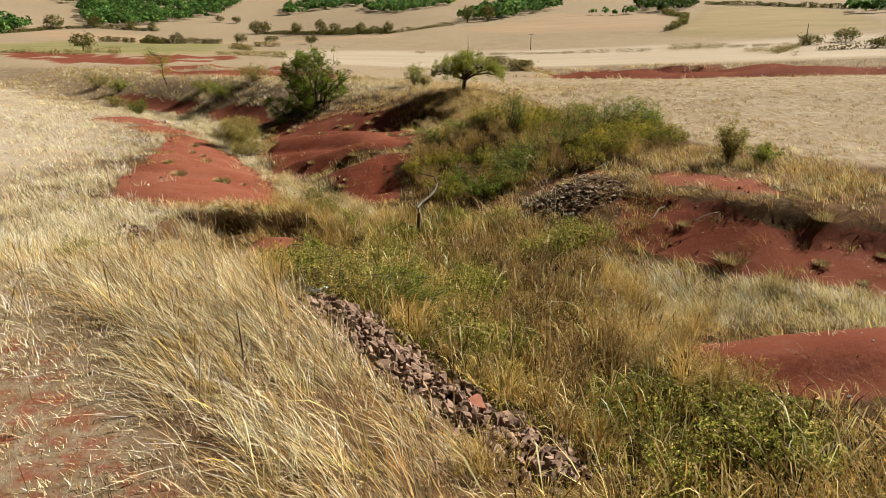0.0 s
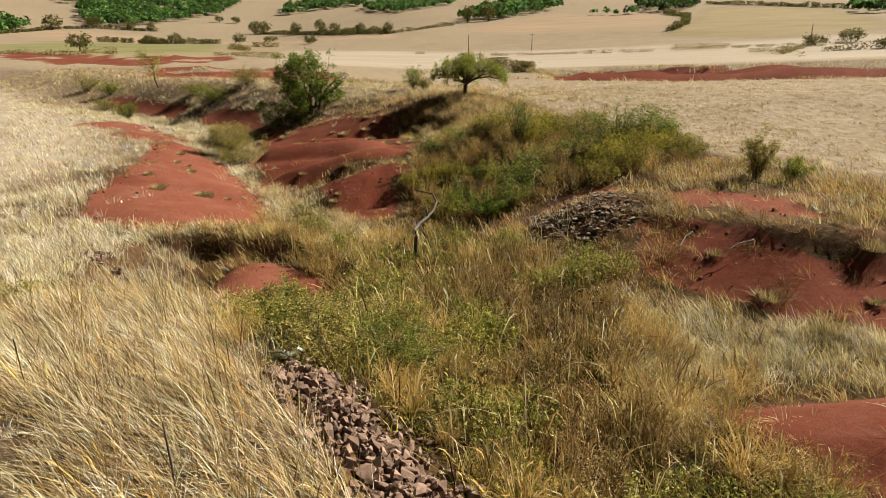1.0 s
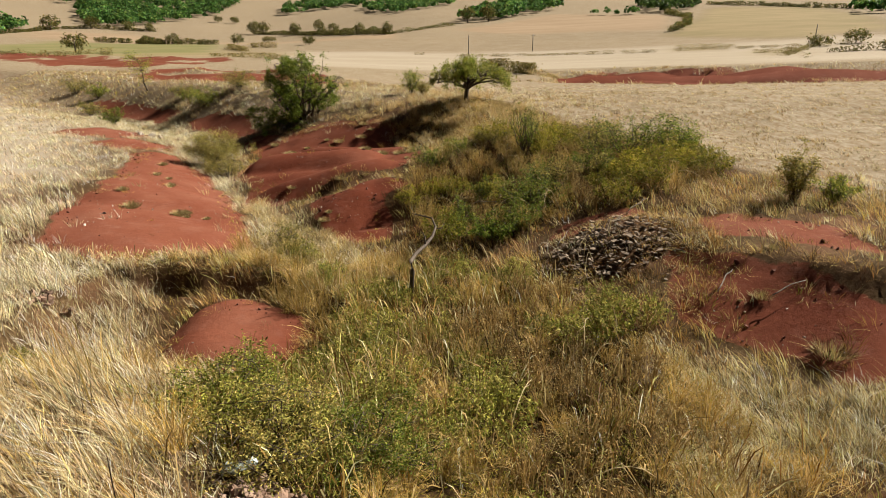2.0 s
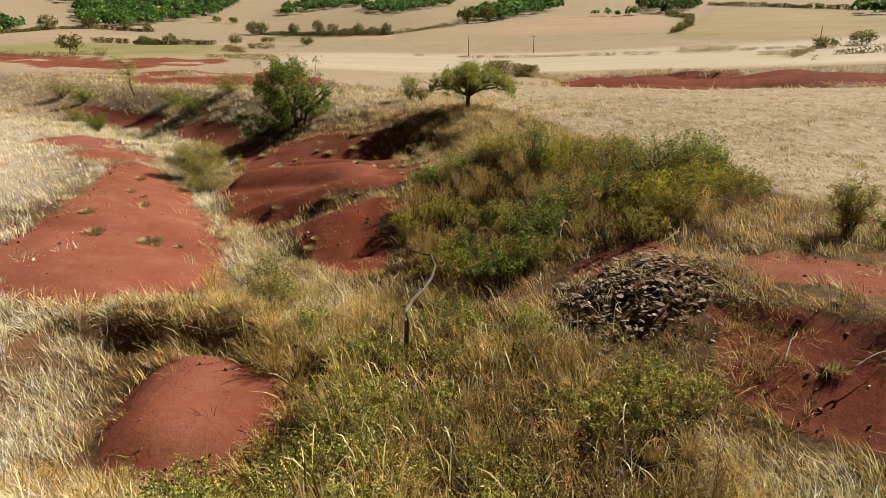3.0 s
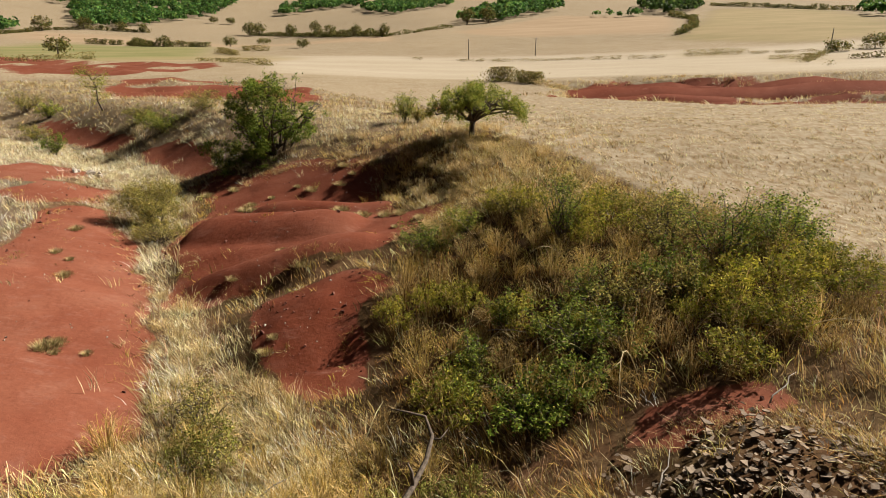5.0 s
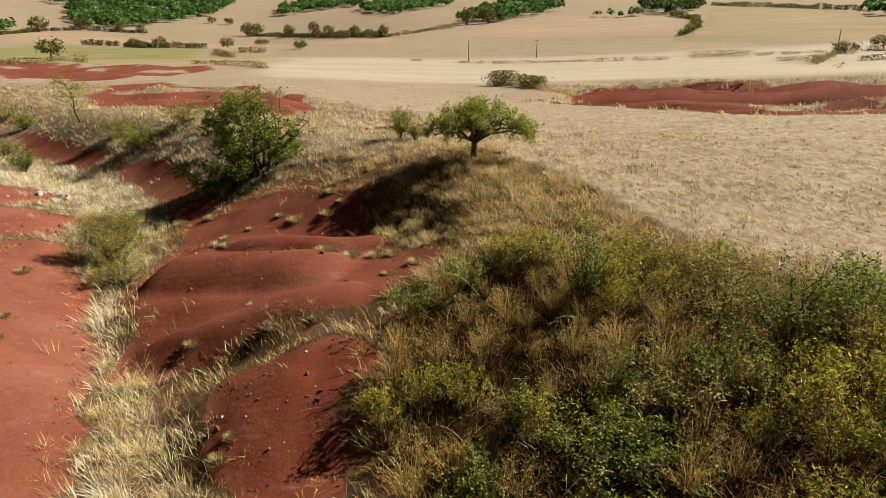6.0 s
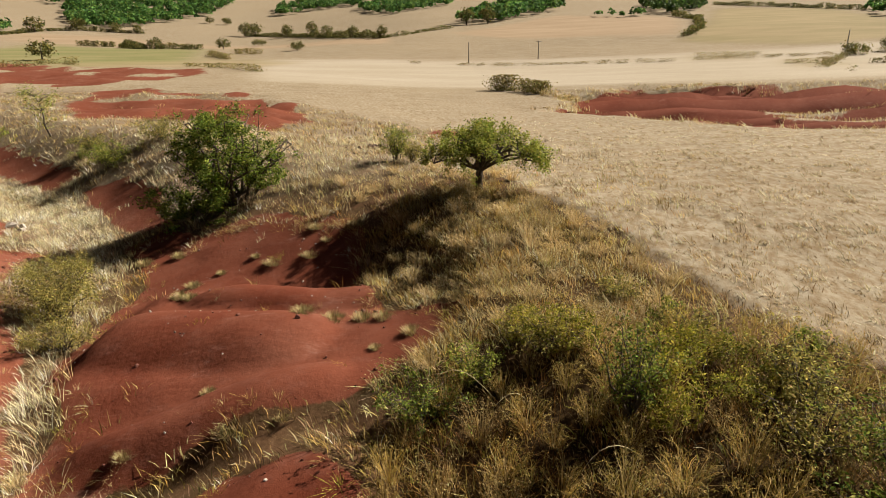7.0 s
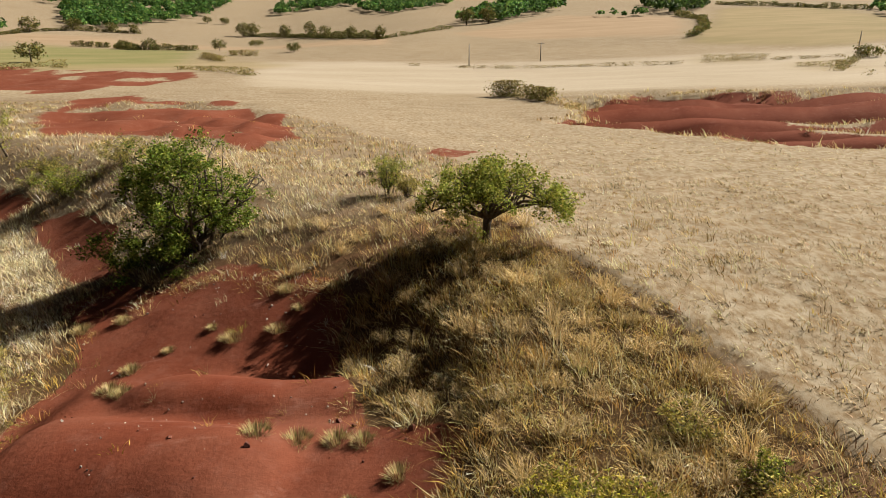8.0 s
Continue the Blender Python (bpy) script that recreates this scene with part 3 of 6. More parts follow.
def parcels(plans, soft):
    out = np.zeros(X.shape)
    for outline in plans:
        out = np.maximum(out, inside(X + 2 * fnoise(X, Y, 20, 28), Y + 2 * fnoise(X, Y, 20, 29), outline, soft))
    return out


tones = land.attributes.new("parcel", "FLOAT_COLOR", "POINT")
tones.data.foreach_set("color", np.stack([parcels(ROSY_PARCELS, 3), parcels(CREAM_PARCELS, 4), np.maximum(parcels([TAN_PARCEL], 3), 0.8 * parcels(SCRUB_PATCHES, 6)), np.ones(X.shape)], -1).astype(np.float32).ravel())
land.shade_smooth()
tagged(new("ground", land), "dry land of straw fields and bare red marl", "ground", kind="structure")

# ---- trees and shrubs ----
OLIVE = [(0.29, 0.325, 0.07), (0.37, 0.40, 0.09), (0.16, 0.19, 0.045), (0.47, 0.46, 0.12)]
DEEP = [(0.15, 0.215, 0.04), (0.24, 0.305, 0.058), (0.34, 0.38, 0.085), (0.075, 0.105, 0.025)]
FRESH = [(0.19, 0.24, 0.05), (0.265, 0.30, 0.068), (0.135, 0.18, 0.045), (0.34, 0.335, 0.09)]
YELLOW = [(0.43, 0.38, 0.125), (0.34, 0.31, 0.10), (0.52, 0.44, 0.17), (0.24, 0.22, 0.07)]
GREYGREEN = [(0.30, 0.28, 0.085), (0.38, 0.34, 0.11), (0.20, 0.195, 0.06), (0.44, 0.38, 0.15)]


def umbrella_tree():
    """The low spreading tree on the bank: a short trunk, wide crooked limbs and a flat crown."""
    r = np.random.default_rng(3)
    tree = thing("tree", 1.55, 45.4, None, "low spreading tree with a dark trunk and flat olive-green crown", "tree")
    wood, twigs = Tubes(), Tubes()
    fork = np.array((0.0, 0.0, 0.85))
    wood.add([(0.02, 0, -0.15), (0.0, 0, 0.05), (-0.03, 0.02, 0.4), fork], [0.22, 0.17, 0.14, 0.15], 9)
    tips = []
    for az, reach, top, sag in ((5, 2.75, 0.95, 0.45), (-18, 2.5, 1.25, 0.35), (40, 1.9, 1.75, 0.25), (85, 1.5, 1.9, 0.2), (130, 1.7, 1.7, 0.25),
                                (172, 2.2, 1.25, 0.35), (200, 2.0, 1.15, 0.3), (250, 1.3, 1.5, 0.2), (300, 1.6, 1.45, 0.25), (330, 2.0, 1.5, 0.3), (60, 0.6, 2.0, 0.05), (215, 0.8, 1.9, 0.1)):
        end = np.array((reach * math.cos(radians(az)), 0.72 * reach * math.sin(radians(az)), top + 0.05))
        line = bent(fork + r.normal(0, 0.03, 3), end, sag, 7, r, 0.035)
        wood.add(line, np.linspace(0.085, 0.022, 7), 6)
        for k in (2, 3, 4, 5, 6):
            for _ in range(3):
                out = line[k] + np.array((r.normal(0, 0.33), r.normal(0, 0.30), r.uniform(0.05, 0.65)))
                twigs.add(bent(line[k], out, 0.06, 4, r), np.linspace(0.022, 0.008, 4), 4)
                tips.append(out)
    tips = np.array(tips)
    # the crown is a cap: fill it above the limbs
    n = 340
    a, q = r.uniform(0, 2 * math.pi, n), np.sqrt(r.uniform(0.02, 1, n))
    cap = np.c_[2.7 * q * np.cos(a) + 0.25, 1.95 * q * np.sin(a), 2.66 - 1.2 * q**2.2 + r.uniform(-0.75, 0.05, n) - 0.12 * np.cos(a) * q]
    cl = np.r_[tips, cap]
    lump = fnoise(cl[:, 0] + 3, cl[:, 1] * 1.1 + cl[:, 2] * 0.8, 0.62, 42, 2)
    cl = cl[lump > -0.10] + np.c_[np.zeros((np.sum(lump > -0.10), 2)), 0.22 * lump[lump > -0.10]]
    per = 62
    size = r.uniform(0.07, 0.15, len(cl))
    keep = r.uniform(size=len(cl)) > 0.08
    cl, size = cl[keep], size[keep]
    c = np.repeat(cl, per, 0) + r.normal(size=(len(cl) * per, 3)) * np.repeat(size, per)[:, None]
    part("trunk", wood.mesh("trunk", BARK), tree, "dark rough-barked trunk and limbs")
    part("branchwork", twigs.mesh("branchwork", BARK), tree)
    part("crown", leaf_mesh("crown", c, 0.095, mixed(r, len(c), OLIVE, (4, 4, 2, 2)), r), tree, "small olive-green leaves")
    return tree


def bushy_tree():
    """The big rounded bush over the side gully: many stems, dense to the ground, with one bare limb."""
    r = np.random.default_rng(5)
    x, y = -10.0, 49.4
    tree = thing("tree", x, y, -0.35, "big rounded bush with dense dark-green leaves over a gully", "tree")
    wood = Tubes()
    tips = []
    for k in range(15):
        az, reach, top = 24 * k + r.uniform(-10, 10), r.uniform(1.3, 2.7), r.uniform(1.6, 3.9)
        if k in (0, 1):
            reach, top = 2.9, 2.4
        end = np.array((reach * math.cos(radians(az)), 0.8 * reach * math.sin(radians(az)), top))
        line = bent((r.normal(0, 0.15), r.normal(0, 0.15), -1.1), end, 0.25, 7, r, 0.05)
        wood.add(line, np.linspace(0.10, 0.02, 7), 6)
        for j in (3, 4, 5, 6):
            for _ in range(3):
                out = line[j] + r.normal(0, 0.38, 3)
                wood.add(bent(line[j], out, 0.05, 3, r), (0.02, 0.013, 0.006), 4)
                tips.append(out)
    wood.add(bent((1.3, -0.6, 1.0), (2.75, -0.9, 2.0), 0.15, 5, r), np.linspace(0.07, 0.03, 5), 6)
    wood.add(bent((1.9, -0.75, 1.4), (2.45, -0.9, 1.65), 0.1, 4, r), np.linspace(0.035, 0.015, 4), 5)
    n = 520
    d = r.normal(size=(n, 3))
    d /= np.linalg.norm(d, axis=1)[:, None]
    q = r.uniform(0.45, 1.0, n)[:, None] ** 0.6
    shell = d * q * (2.55, 2.1, 2.0) + (-0.1, 0, 1.9)
    shell[:, 2] -= 0.25 * np.clip(shell[:, 0], 0, 3)
    shell = shell[shell[:, 2] > -0.5]
    low = np.c_[r.uniform(-3.7, 0.4, 210), r.uniform(-2.3, 0.2, 210), r.uniform(-1.9, 0.4, 210)]
    cl = np.r_[np.array(tips), shell, low]
    lump = fnoise(cl[:, 0] * 1.0 + 5, cl[:, 1] + cl[:, 2] * 1.3, 0.9, 41, 2)
    cl = cl[lump > -0.02] + (0.35 * lump[lump > -0.02])[:, None] * np.array((0.3, 0, 1.0))
    per = 56
    c = np.repeat(cl, per, 0) + r.normal(size=(len(cl) * per, 3)) * np.repeat(r.uniform(0.08, 0.17, len(cl)), per)[:, None]
    part("trunk", wood.mesh("trunk", BARK), tree, "dark stems and one bare limb")
    part("crown", leaf_mesh("crown", c, 0.12, mixed(r, len(c), DEEP, (4, 4, 3, 2)), r), tree, "dense dark-green leaves")
    return tree


def shrub(x, y, w, h, label, palette, seed, dense=1.0, leaf=0.06, stems=9, upright=0.5, name="shrub", group="", lift=0.0, category="shrub"):
    """A many-stemmed shrub, w wide and h high."""
    r = np.random.default_rng(seed)
    ob = thing(name, x, y, height_at(x, y) + lift, label, category, group)
    wood, tips = Tubes(), []
    for k in range(stems):
        az = 360 * k / stems + r.uniform(-20, 20)
        q = r.uniform(0.15, 1.0) ** 0.7
        end = np.array((q * w / 2 * math.cos(radians(az)), q * w / 2 * math.sin(radians(az)), h * (1 - upright * q**1.6) * r.uniform(0.75, 1.05)))
        line = bent((r.normal(0, 0.03 * w), r.normal(0, 0.03 * w), -0.05), end, 0.04 * h, 6, r, 0.03)
        wood.add(line, np.linspace(0.012 + 0.010 * h, 0.004, 6), 4)
        for j in (2, 3, 4, 5):
            for _ in range(2):
                out = line[j] + r.normal(0, 1, 3) * (0.12 * w, 0.12 * w, 0.10 * h)
                wood.add([line[j], out], (0.007, 0.003), 3)
                tips.append(out)
            tips.append(line[j])
    tips = np.array(tips)
    per = max(6, int(dense * 19))
    tips = tips[r.uniform(size=len(tips)) < 0.78]
    s = 0.045 * (w + h) / 2
    c = np.repeat(tips, per, 0) + r.normal(size=(len(tips) * per, 3)) * s
    c[:, 2] = np.maximum(c[:, 2], 0.02)
    part("branchwork", wood.mesh("branchwork", BARK), ob)
    part("foliage", leaf_mesh("foliage", c, 1.18 * leaf, mixed(r, len(c), palette, (4, 4, 3, 2), 0.26), r, slim=0.42), ob)
    return ob


def scrubby_plan(x, y):
    return float(inside(np.array([x]), np.array([y]), [(-0.6, 24.4), (-0.8, 31), (0.6, 33.5), (3, 35), (6, 34.5), (9.2, 31), (10, 27), (8, 24.4), (3, 23.4)], 0.3)[0])


umbrella_tree()
bushy_tree()
sg = "shrubs on the gully slope"
# x, y, width, height, tone, density
for i, (x, y, w, h, tone, dense) in enumerate((
        (7.3, 28.2, 2.2, 1.9, "fresh", 1.3), (8.9, 28.6, 2.0, 1.5, "deep", 1.3), (6.2, 29.3, 1.8, 1.4, "yellow", 1.0), (9.8, 29.8, 1.6, 1.2, "olive", 0.9),
        (5.6, 27.0, 1.7, 1.1, "fresh", 1.4), (6.9, 31.0, 1.5, 1.3, "yellow", 0.8),
        (3.5, 30.6, 1.3, 2.1, "fresh", 0.9), (3.0, 25.4, 2.4, 1.2, "fresh", 1.2), (4.4, 26.6, 1.8, 1.1, "yellow", 1.0), (1.6, 23.4, 1.6, 0.95, "deep", 1.2),
        (2.7, 23.9, 1.3, 0.8, "fresh", 1.0), (0.5, 25.0, 1.2, 0.7, "olive", 0.8), (-0.5, 31.6, 1.9, 1.0, "fresh", 0.9), (0.7, 32.4, 1.4, 0.8, "olive", 0.7),
        (2.4, 33.0, 1.5, 0.9, "yellow", 0.6), (5.6, 33.2, 1.4, 0.8, "yellow", 0.6), (4.6, 35.4, 1.1, 0.6, "yellow", 0.6))):
    tones = {"olive": (OLIVE, "olive-green leafy shrub on the grassy slope"), "deep": (DEEP, "dark-green dense shrub among dry grass"),
             "fresh": (FRESH, "fresh-green leafy shrub above the gully"), "yellow": (YELLOW, "yellow-green thin shrub in dry grass")}
    shrub(x, y, 1.15 * w, 1.1 * h, tones[tone][1], tones[tone][0], 100 + i, 1.05 * dense, 0.068, 13, 0.35, group=sg)
shrub(10.6, 22.6, 1.1, 1.6, "thin yellow-green sapling at the field's edge", YELLOW, 140, 2.2, upright=0.3, stems=12)
shrub(11.8, 22.5, 1.3, 1.0, "low olive-green bush at the field's edge", OLIVE, 141, 1.6)
shrub(-13.4, 40.2, 3.3, 2.3, "yellow-green broom-like bush in the gully bed", YELLOW, 142, 3.4, 0.06, 26, 0.45)
shrub(-12.0, 38.0, 2.4, 1.3, "yellow-green broom-like bush in the gully bed", YELLOW, 143, 2.0, 0.055, 14)
shrub(-5.2, 24.2, 1.9, 1.1, "grey-green feathery bush among straw grass", GREYGREEN, 144, 1.0, 0.05, 12)
shrub(-4.5, 22.6, 1.3, 0.7, "grey-green feathery bush among straw grass", GREYGREEN, 145, 0.9, 0.05, 10)
shrub(-2.4, 52.6, 2.4, 1.9, "rounded olive-green bush beside the tree", OLIVE, 146, 1.5, 0.07, 12)
shrub(-1.5, 52.0, 1.2, 1.2, "rounded olive-green bush beside the tree", YELLOW, 147, 1.2, 0.07, 10)
shrub(-28.0, 57.2, 1.9, 1.7, "grey-green bush on the gully's edge", DEEP, 148, 1.3, 0.08, 12)
shrub(-20.6, 58.4, 3.4, 1.8, "wide olive bush above the red bank", OLIVE, 149, 1.3, 0.09, 14)
shrub(-18.0, 60.2, 3.0, 1.6, "wide olive bush above the red bank", GREYGREEN, 150, 1.2, 0.09, 14)
shrub(-23.5, 61.5, 2.4, 1.3, "wide olive bush above the red bank", GREYGREEN, 151, 1.1, 0.09, 12)
shrub(-33.0, 62.8, 2.6, 1.5, "wide olive bush above the red bank", GREYGREEN, 152, 1.1, 0.09, 12)
shrub(-40.5, 74.0, 3.2, 2.2, "pale green bush at the valley head", GREYGREEN, 153, 1.1, 0.10, 12)
shrub(-36.0, 70.0, 2.0, 1.6, "pale green bush at the valley head", OLIVE, 154, 1.1, 0.10, 12)
shrub(-2.1, 10.9, 2.0, 0.95, "yellow-green weedy bush by the stones", YELLOW, 155, 3.0, 0.038, 18)
shrub(-0.9, 11.3, 1.9, 0.95, "yellow-green weedy bush by the stones", FRESH, 156, 3.0, 0.038, 18)
shrub(-3.0, 12.0, 2.0, 0.8, "yellow-green weedy bush by the stones", OLIVE, 157, 2.6, 0.038, 18)
shrub(-3.3, 20.8, 1.2, 0.7, "olive weedy bush under the bank", OLIVE, 158, 1.0, 0.045, 12)


def slim_tree(x, y, h, w, seed, label, palette):
    r = np.random.default_rng(seed)
    ob = thing("tree", x, y, None, label, "tree")
    wood = Tubes()
    top = np.array((-0.12 * h, 0, h * 0.9))
    trunk = bent((0.1 * h, 0, -0.2), top, 0.0, 7, r, 0.02)
    wood.add(trunk, np.linspace(0.09, 0.02, 7), 6)
    tips = []
    for k in range(16):
        b = trunk[r.integers(2, 7)]
        e = b + np.array((r.normal(0, w * 0.28), r.normal(0, w * 0.28), r.uniform(0.05, 0.22) * h))
        wood.add(bent(b, e, 0.08, 4, r), np.linspace(0.03, 0.008, 4), 4)
        tips += [e, e * 0.6 + b * 0.4 + r.normal(0, 0.1, 3), e + r.normal(0, 0.22, 3)]
    c = np.repeat(np.array(tips), 30, 0) + r.normal(size=(len(tips) * 30, 3)) * 0.2
    part("trunk", wood.mesh("trunk", BARK), ob)
    part("crown", leaf_mesh("crown", c, 0.11, mixed(r, len(c), palette, (4, 4, 3, 2)), r), ob)


slim_tree(-29.4, 66.6, 3.3, 2.6, 61, "small leaning tree with a thin pale-green crown", OLIVE)
rs = np.random.default_rng(199)
for i in range(9):
    x, y = rs.uniform(0.4, 9.4), rs.uniform(24.5, 34.0)
    if 0.5 < scrubby_plan(x, y):
        tone, label = ((YELLOW, "small yellow-green thin shrub in dry scrub"), (OLIVE, "small olive shrub in dry scrub"), (FRESH, "small fresh-green shrub in dry scrub"))[i % 3]
        shrub(x, y, rs.uniform(0.7, 1.3), rs.uniform(0.6, 1.2), label, tone, 200 + i, 0.9, 0.055, 9, 0.35, group=sg)
# ---- hedges, woods and poles in the distance ----
WOOD_GREEN = [(0.10, 0.20, 0.06), (0.15, 0.26, 0.075), (0.07, 0.14, 0.05), (0.21, 0.30, 0.085)]
HEDGE_GREEN = [(0.20, 0.19, 0.06), (0.12, 0.135, 0.045), (0.28, 0.24, 0.09), (0.16, 0.12, 0.06)]


def far_tree(x, y, h, w, seed, name="tree", label="dark-green hedgerow tree in the far fields", group="trees along the far hedges"):
    r = np.random.default_rng(seed)
    ob = thing(name, x, y, None, label, "tree" if name == "tree" else "bush", group)
    wood = Tubes()
    wood.add([(0, 0, -0.5), (r.normal(0, 0.1), 0, 0.3 * h), (0, 0, 0.6 * h)], (0.05 * h, 0.035 * h, 0.015 * h), 6)
    n = 46
    d = r.normal(size=(n, 3))
    d /= np.linalg.norm(d, axis=1)[:, None]
    cl = d * r.uniform(0.3, 1, n)[:, None] ** 0.5 * (w / 2, w / 2, h * 0.38) + (0, 0, h * 0.6)
    c = np.repeat(cl, 14, 0) + r.normal(size=(n * 14, 3)) * 0.09 * (w + h) / 2
    part("trunk", wood.mesh("trunk", BARK), ob)
    part("crown", leaf_mesh("crown", c, 0.10 * (w + h) / 2, mixed(r, len(c), HEDGE_GREEN, (4, 4, 2, 1)), r, slim=0.8), ob)


def wood_cover(name, label, outline_pts, spacing, h, seed, palette=WOOD_GREEN, per=34, category="woodland"):
    """A far wood: many uneven crowns gathered into one cover."""
    r = np.random.default_rng(seed)
    p = np.array(outline_pts, float)
    lo, hi = p.min(0), p.max(0)
    n = int((hi[0] - lo[0]) * (hi[1] - lo[1]) / spacing**2)
    x, y = r.uniform(lo[0], hi[0], n), r.uniform(lo[1], hi[1], n)
    keep = inside(x, y, outline_pts, 3.0) > r.uniform(0.2, 0.8, n)
    x, y = x[keep], y[keep]
    z = ground(x, y)
    hh = h * r.uniform(0.6, 1.25, len(x))
    d = r.normal(size=(len(x), per, 3))
    d /= np.linalg.norm(d, axis=2)[:, :, None]
    d[:, :, 2] = np.abs(d[:, :, 2]) * 0.9 - 0.15
    c = np.stack([x, y, z + hh * 0.45], -1)[:, None, :] + d * (hh[:, None, None] * np.array((0.42, 0.42, 0.55))) * r.uniform(0.75, 1.05, (len(x), per, 1))
    tone = 1 + r.normal(0, 0.22, (len(x), 1, 1))
    col = mixed(r, len(x) * per, palette, (4, 4, 3, 2), 0.15) * np.broadcast_to(tone, (len(x), per, 1)).reshape(-1, 1)
    me = leaf_mesh(name, c.reshape(-1, 3), 0.27 * h, np.clip(col, 0.005, 0.5), r, slim=0.85)
    tagged(new(name, me), label, category, kind="stuff")


def along(pts, step, r, jitter):
    out = []
    for (ax, ay), (bx, by) in zip(pts, pts[1:]):
        n = max(1, int(math.hypot(bx - ax, by - ay) / step))
        for k in range(n):
            t = (k + r.uniform(0, 1)) / n
            out.append((ax + (bx - ax) * t + r.normal(0, jitter), ay + (by - ay) * t + r.normal(0, jitter)))
    return out


def hedge(pts, h, seed, label="dark overgrown hedge between far straw fields", palette=HEDGE_GREEN, gap=0.0, leaf=0.22, per=44):
    r = np.random.default_rng(seed)
    xy = np.array(along(pts, 1.3, r, 0.5))
    xy = xy[fnoise(xy[:, 0], xy[:, 1], 14, seed, 2) > gap - 0.5]
    hh = h * (0.75 + 0.5 * fnoise(xy[:, 0], xy[:, 1], 9, seed + 1, 2))
    c = np.repeat(np.c_[xy, ground(xy[:, 0], xy[:, 1])], per, 0)
    hr = np.repeat(np.maximum(hh, 0.3), per)
    c += np.c_[r.normal(0, 0.7, len(c)), r.normal(0, 0.6, len(c)), r.uniform(0, 1, len(c)) * hr]
    me = leaf_mesh("hedge", c, leaf * h, mixed(r, len(c), palette, (4, 4, 2, 1)), r, slim=0.8)
    tagged(new("hedge", me), label, "hedge", "far hedges")


wood_cover("woodland", "dark-green wood covering the far hillside", [(-302, 560), (-270, 560), (-256, 606), (-248, 660), (-243, 728), (-262, 858), (-300, 1000), (-500, 960), (-385, 690), (-330, 600)], 7.5, 9.0, 71)
wood_cover("woodland", "dark-green wood at the valley's far side", [(-287, 416), (-298, 450), (-318, 505), (-380, 560), (-470, 560), (-420, 430)], 7.0, 8.0, 72)
wood_cover("woodland", "dark-green wood on the ridge", [(-560, 800), (-390, 720), (-330, 900), (-300, 1100), (-640, 1100)], 10.0, 10.0, 73)
wood_cover("woodland", "dark-green copse on the far hillside", [(-174, 722), (-148, 758), (-100, 800), (-95, 900), (-180, 900), (-190, 780)], 7.5, 9.0, 74)
wood_cover("woodland", "dark-green copse on the far hillside", [(-96, 756), (-42, 578), (-14, 652), (10, 680), (12, 760), (-60, 800)], 7.0, 8.0, 75)
wood_cover("woodland", "dark-green copse beside a straw field", [(11, 372), (26, 378), (49, 410), (84, 482), (110, 636), (60, 620), (30, 470), (12, 410)], 6.0, 8.0, 76)
wood_cover("woodland", "bright-green wood in a fold of the hill", [(122, 374), (146, 405), (188, 476), (200, 560), (150, 520), (128, 420)], 6.0, 7.0, 77, [(0.07, 0.12, 0.035), (0.10, 0.15, 0.045), (0.05, 0.085, 0.03), (0.13, 0.17, 0.06)])
wood_cover("woodland", "bright-green wood at the far field's end", [(190, 303), (225, 365), (300, 420), (330, 330), (240, 250)], 7.0, 7.0, 78)
wood_cover("woodland", "low dark thicket between straw fields", [(88, 402), (97, 378), (113, 382), (112, 392), (98, 390)], 3.6, 4.5, 79)
hedge([(-150, 514), (-120, 484), (-84, 428), (-51, 354), (-24, 296)], 3.4, 81)
hedge([(-24, 296), (-17, 306), (5, 350)], 2.0, 82)
hedge([(-202, 380), (-171, 364), (-130, 300), (-98, 284)], 3.2, 83)
hedge([(-303, 442), (-302, 505), (-286, 533), (-230, 523)], 3.6, 84)
hedge([(83, 240), (96, 259), (122, 330), (126, 374)], 3.0, 85, "green hedge beside a field track")
hedge([(196, 490), (206, 452), (212, 444), (224, 364)], 3.2, 86)
hedge([(-8, 193), (18, 181), (34, 180), (49, 175), (65, 177), (94, 175)], 1.0, 87, "low line of dry weeds along a track", [(0.32, 0.26, 0.13), (0.22, 0.19, 0.08), (0.4, 0.32, 0.18), (0.1, 0.07, 0.04)], 0.1, 0.22, 60)
hedge([(70, 119), (76, 147), (97, 173), (110, 174)], 1.2, 88, "rough dry scrub at a field corner", [(0.32, 0.28, 0.13), (0.22, 0.2, 0.08), (0.4, 0.33, 0.18), (0.1, 0.08, 0.04)], 0.15)
hedge([(88, 150), (104, 152), (118, 158)], 1.8, 89, "rough dry scrub at a field corner", [(0.2, 0.18, 0.08), (0.14, 0.13, 0.06), (0.3, 0.25, 0.14), (0.1, 0.08, 0.04)])
hedge([(-140, 190), (-108, 184), (-93, 184)], 1.4, 90, "low dry scrub beside the green field", [(0.28, 0.25, 0.1), (0.22, 0.2, 0.08), (0.36, 0.3, 0.16), (0.1, 0.08, 0.04)], 0.1)
hedge([(-62, 176), (-52, 168), (-42, 160), (-38, 152)], 1.5, 91, "low dry scrub at the red field's edge", [(0.28, 0.25, 0.1), (0.3, 0.25, 0.1), (0.36, 0.3, 0.16), (0.1, 0.08, 0.04)], 0.1)
hedge([(8.5, 120), (11, 117), (13.5, 113), (15.2, 109)], 2.6, 92, "brown-green scrub at the end of the red cutting", [(0.27, 0.235, 0.085), (0.21, 0.19, 0.06), (0.36, 0.295, 0.12), (0.12, 0.09, 0.04)], -0.4, 0.10, 420)
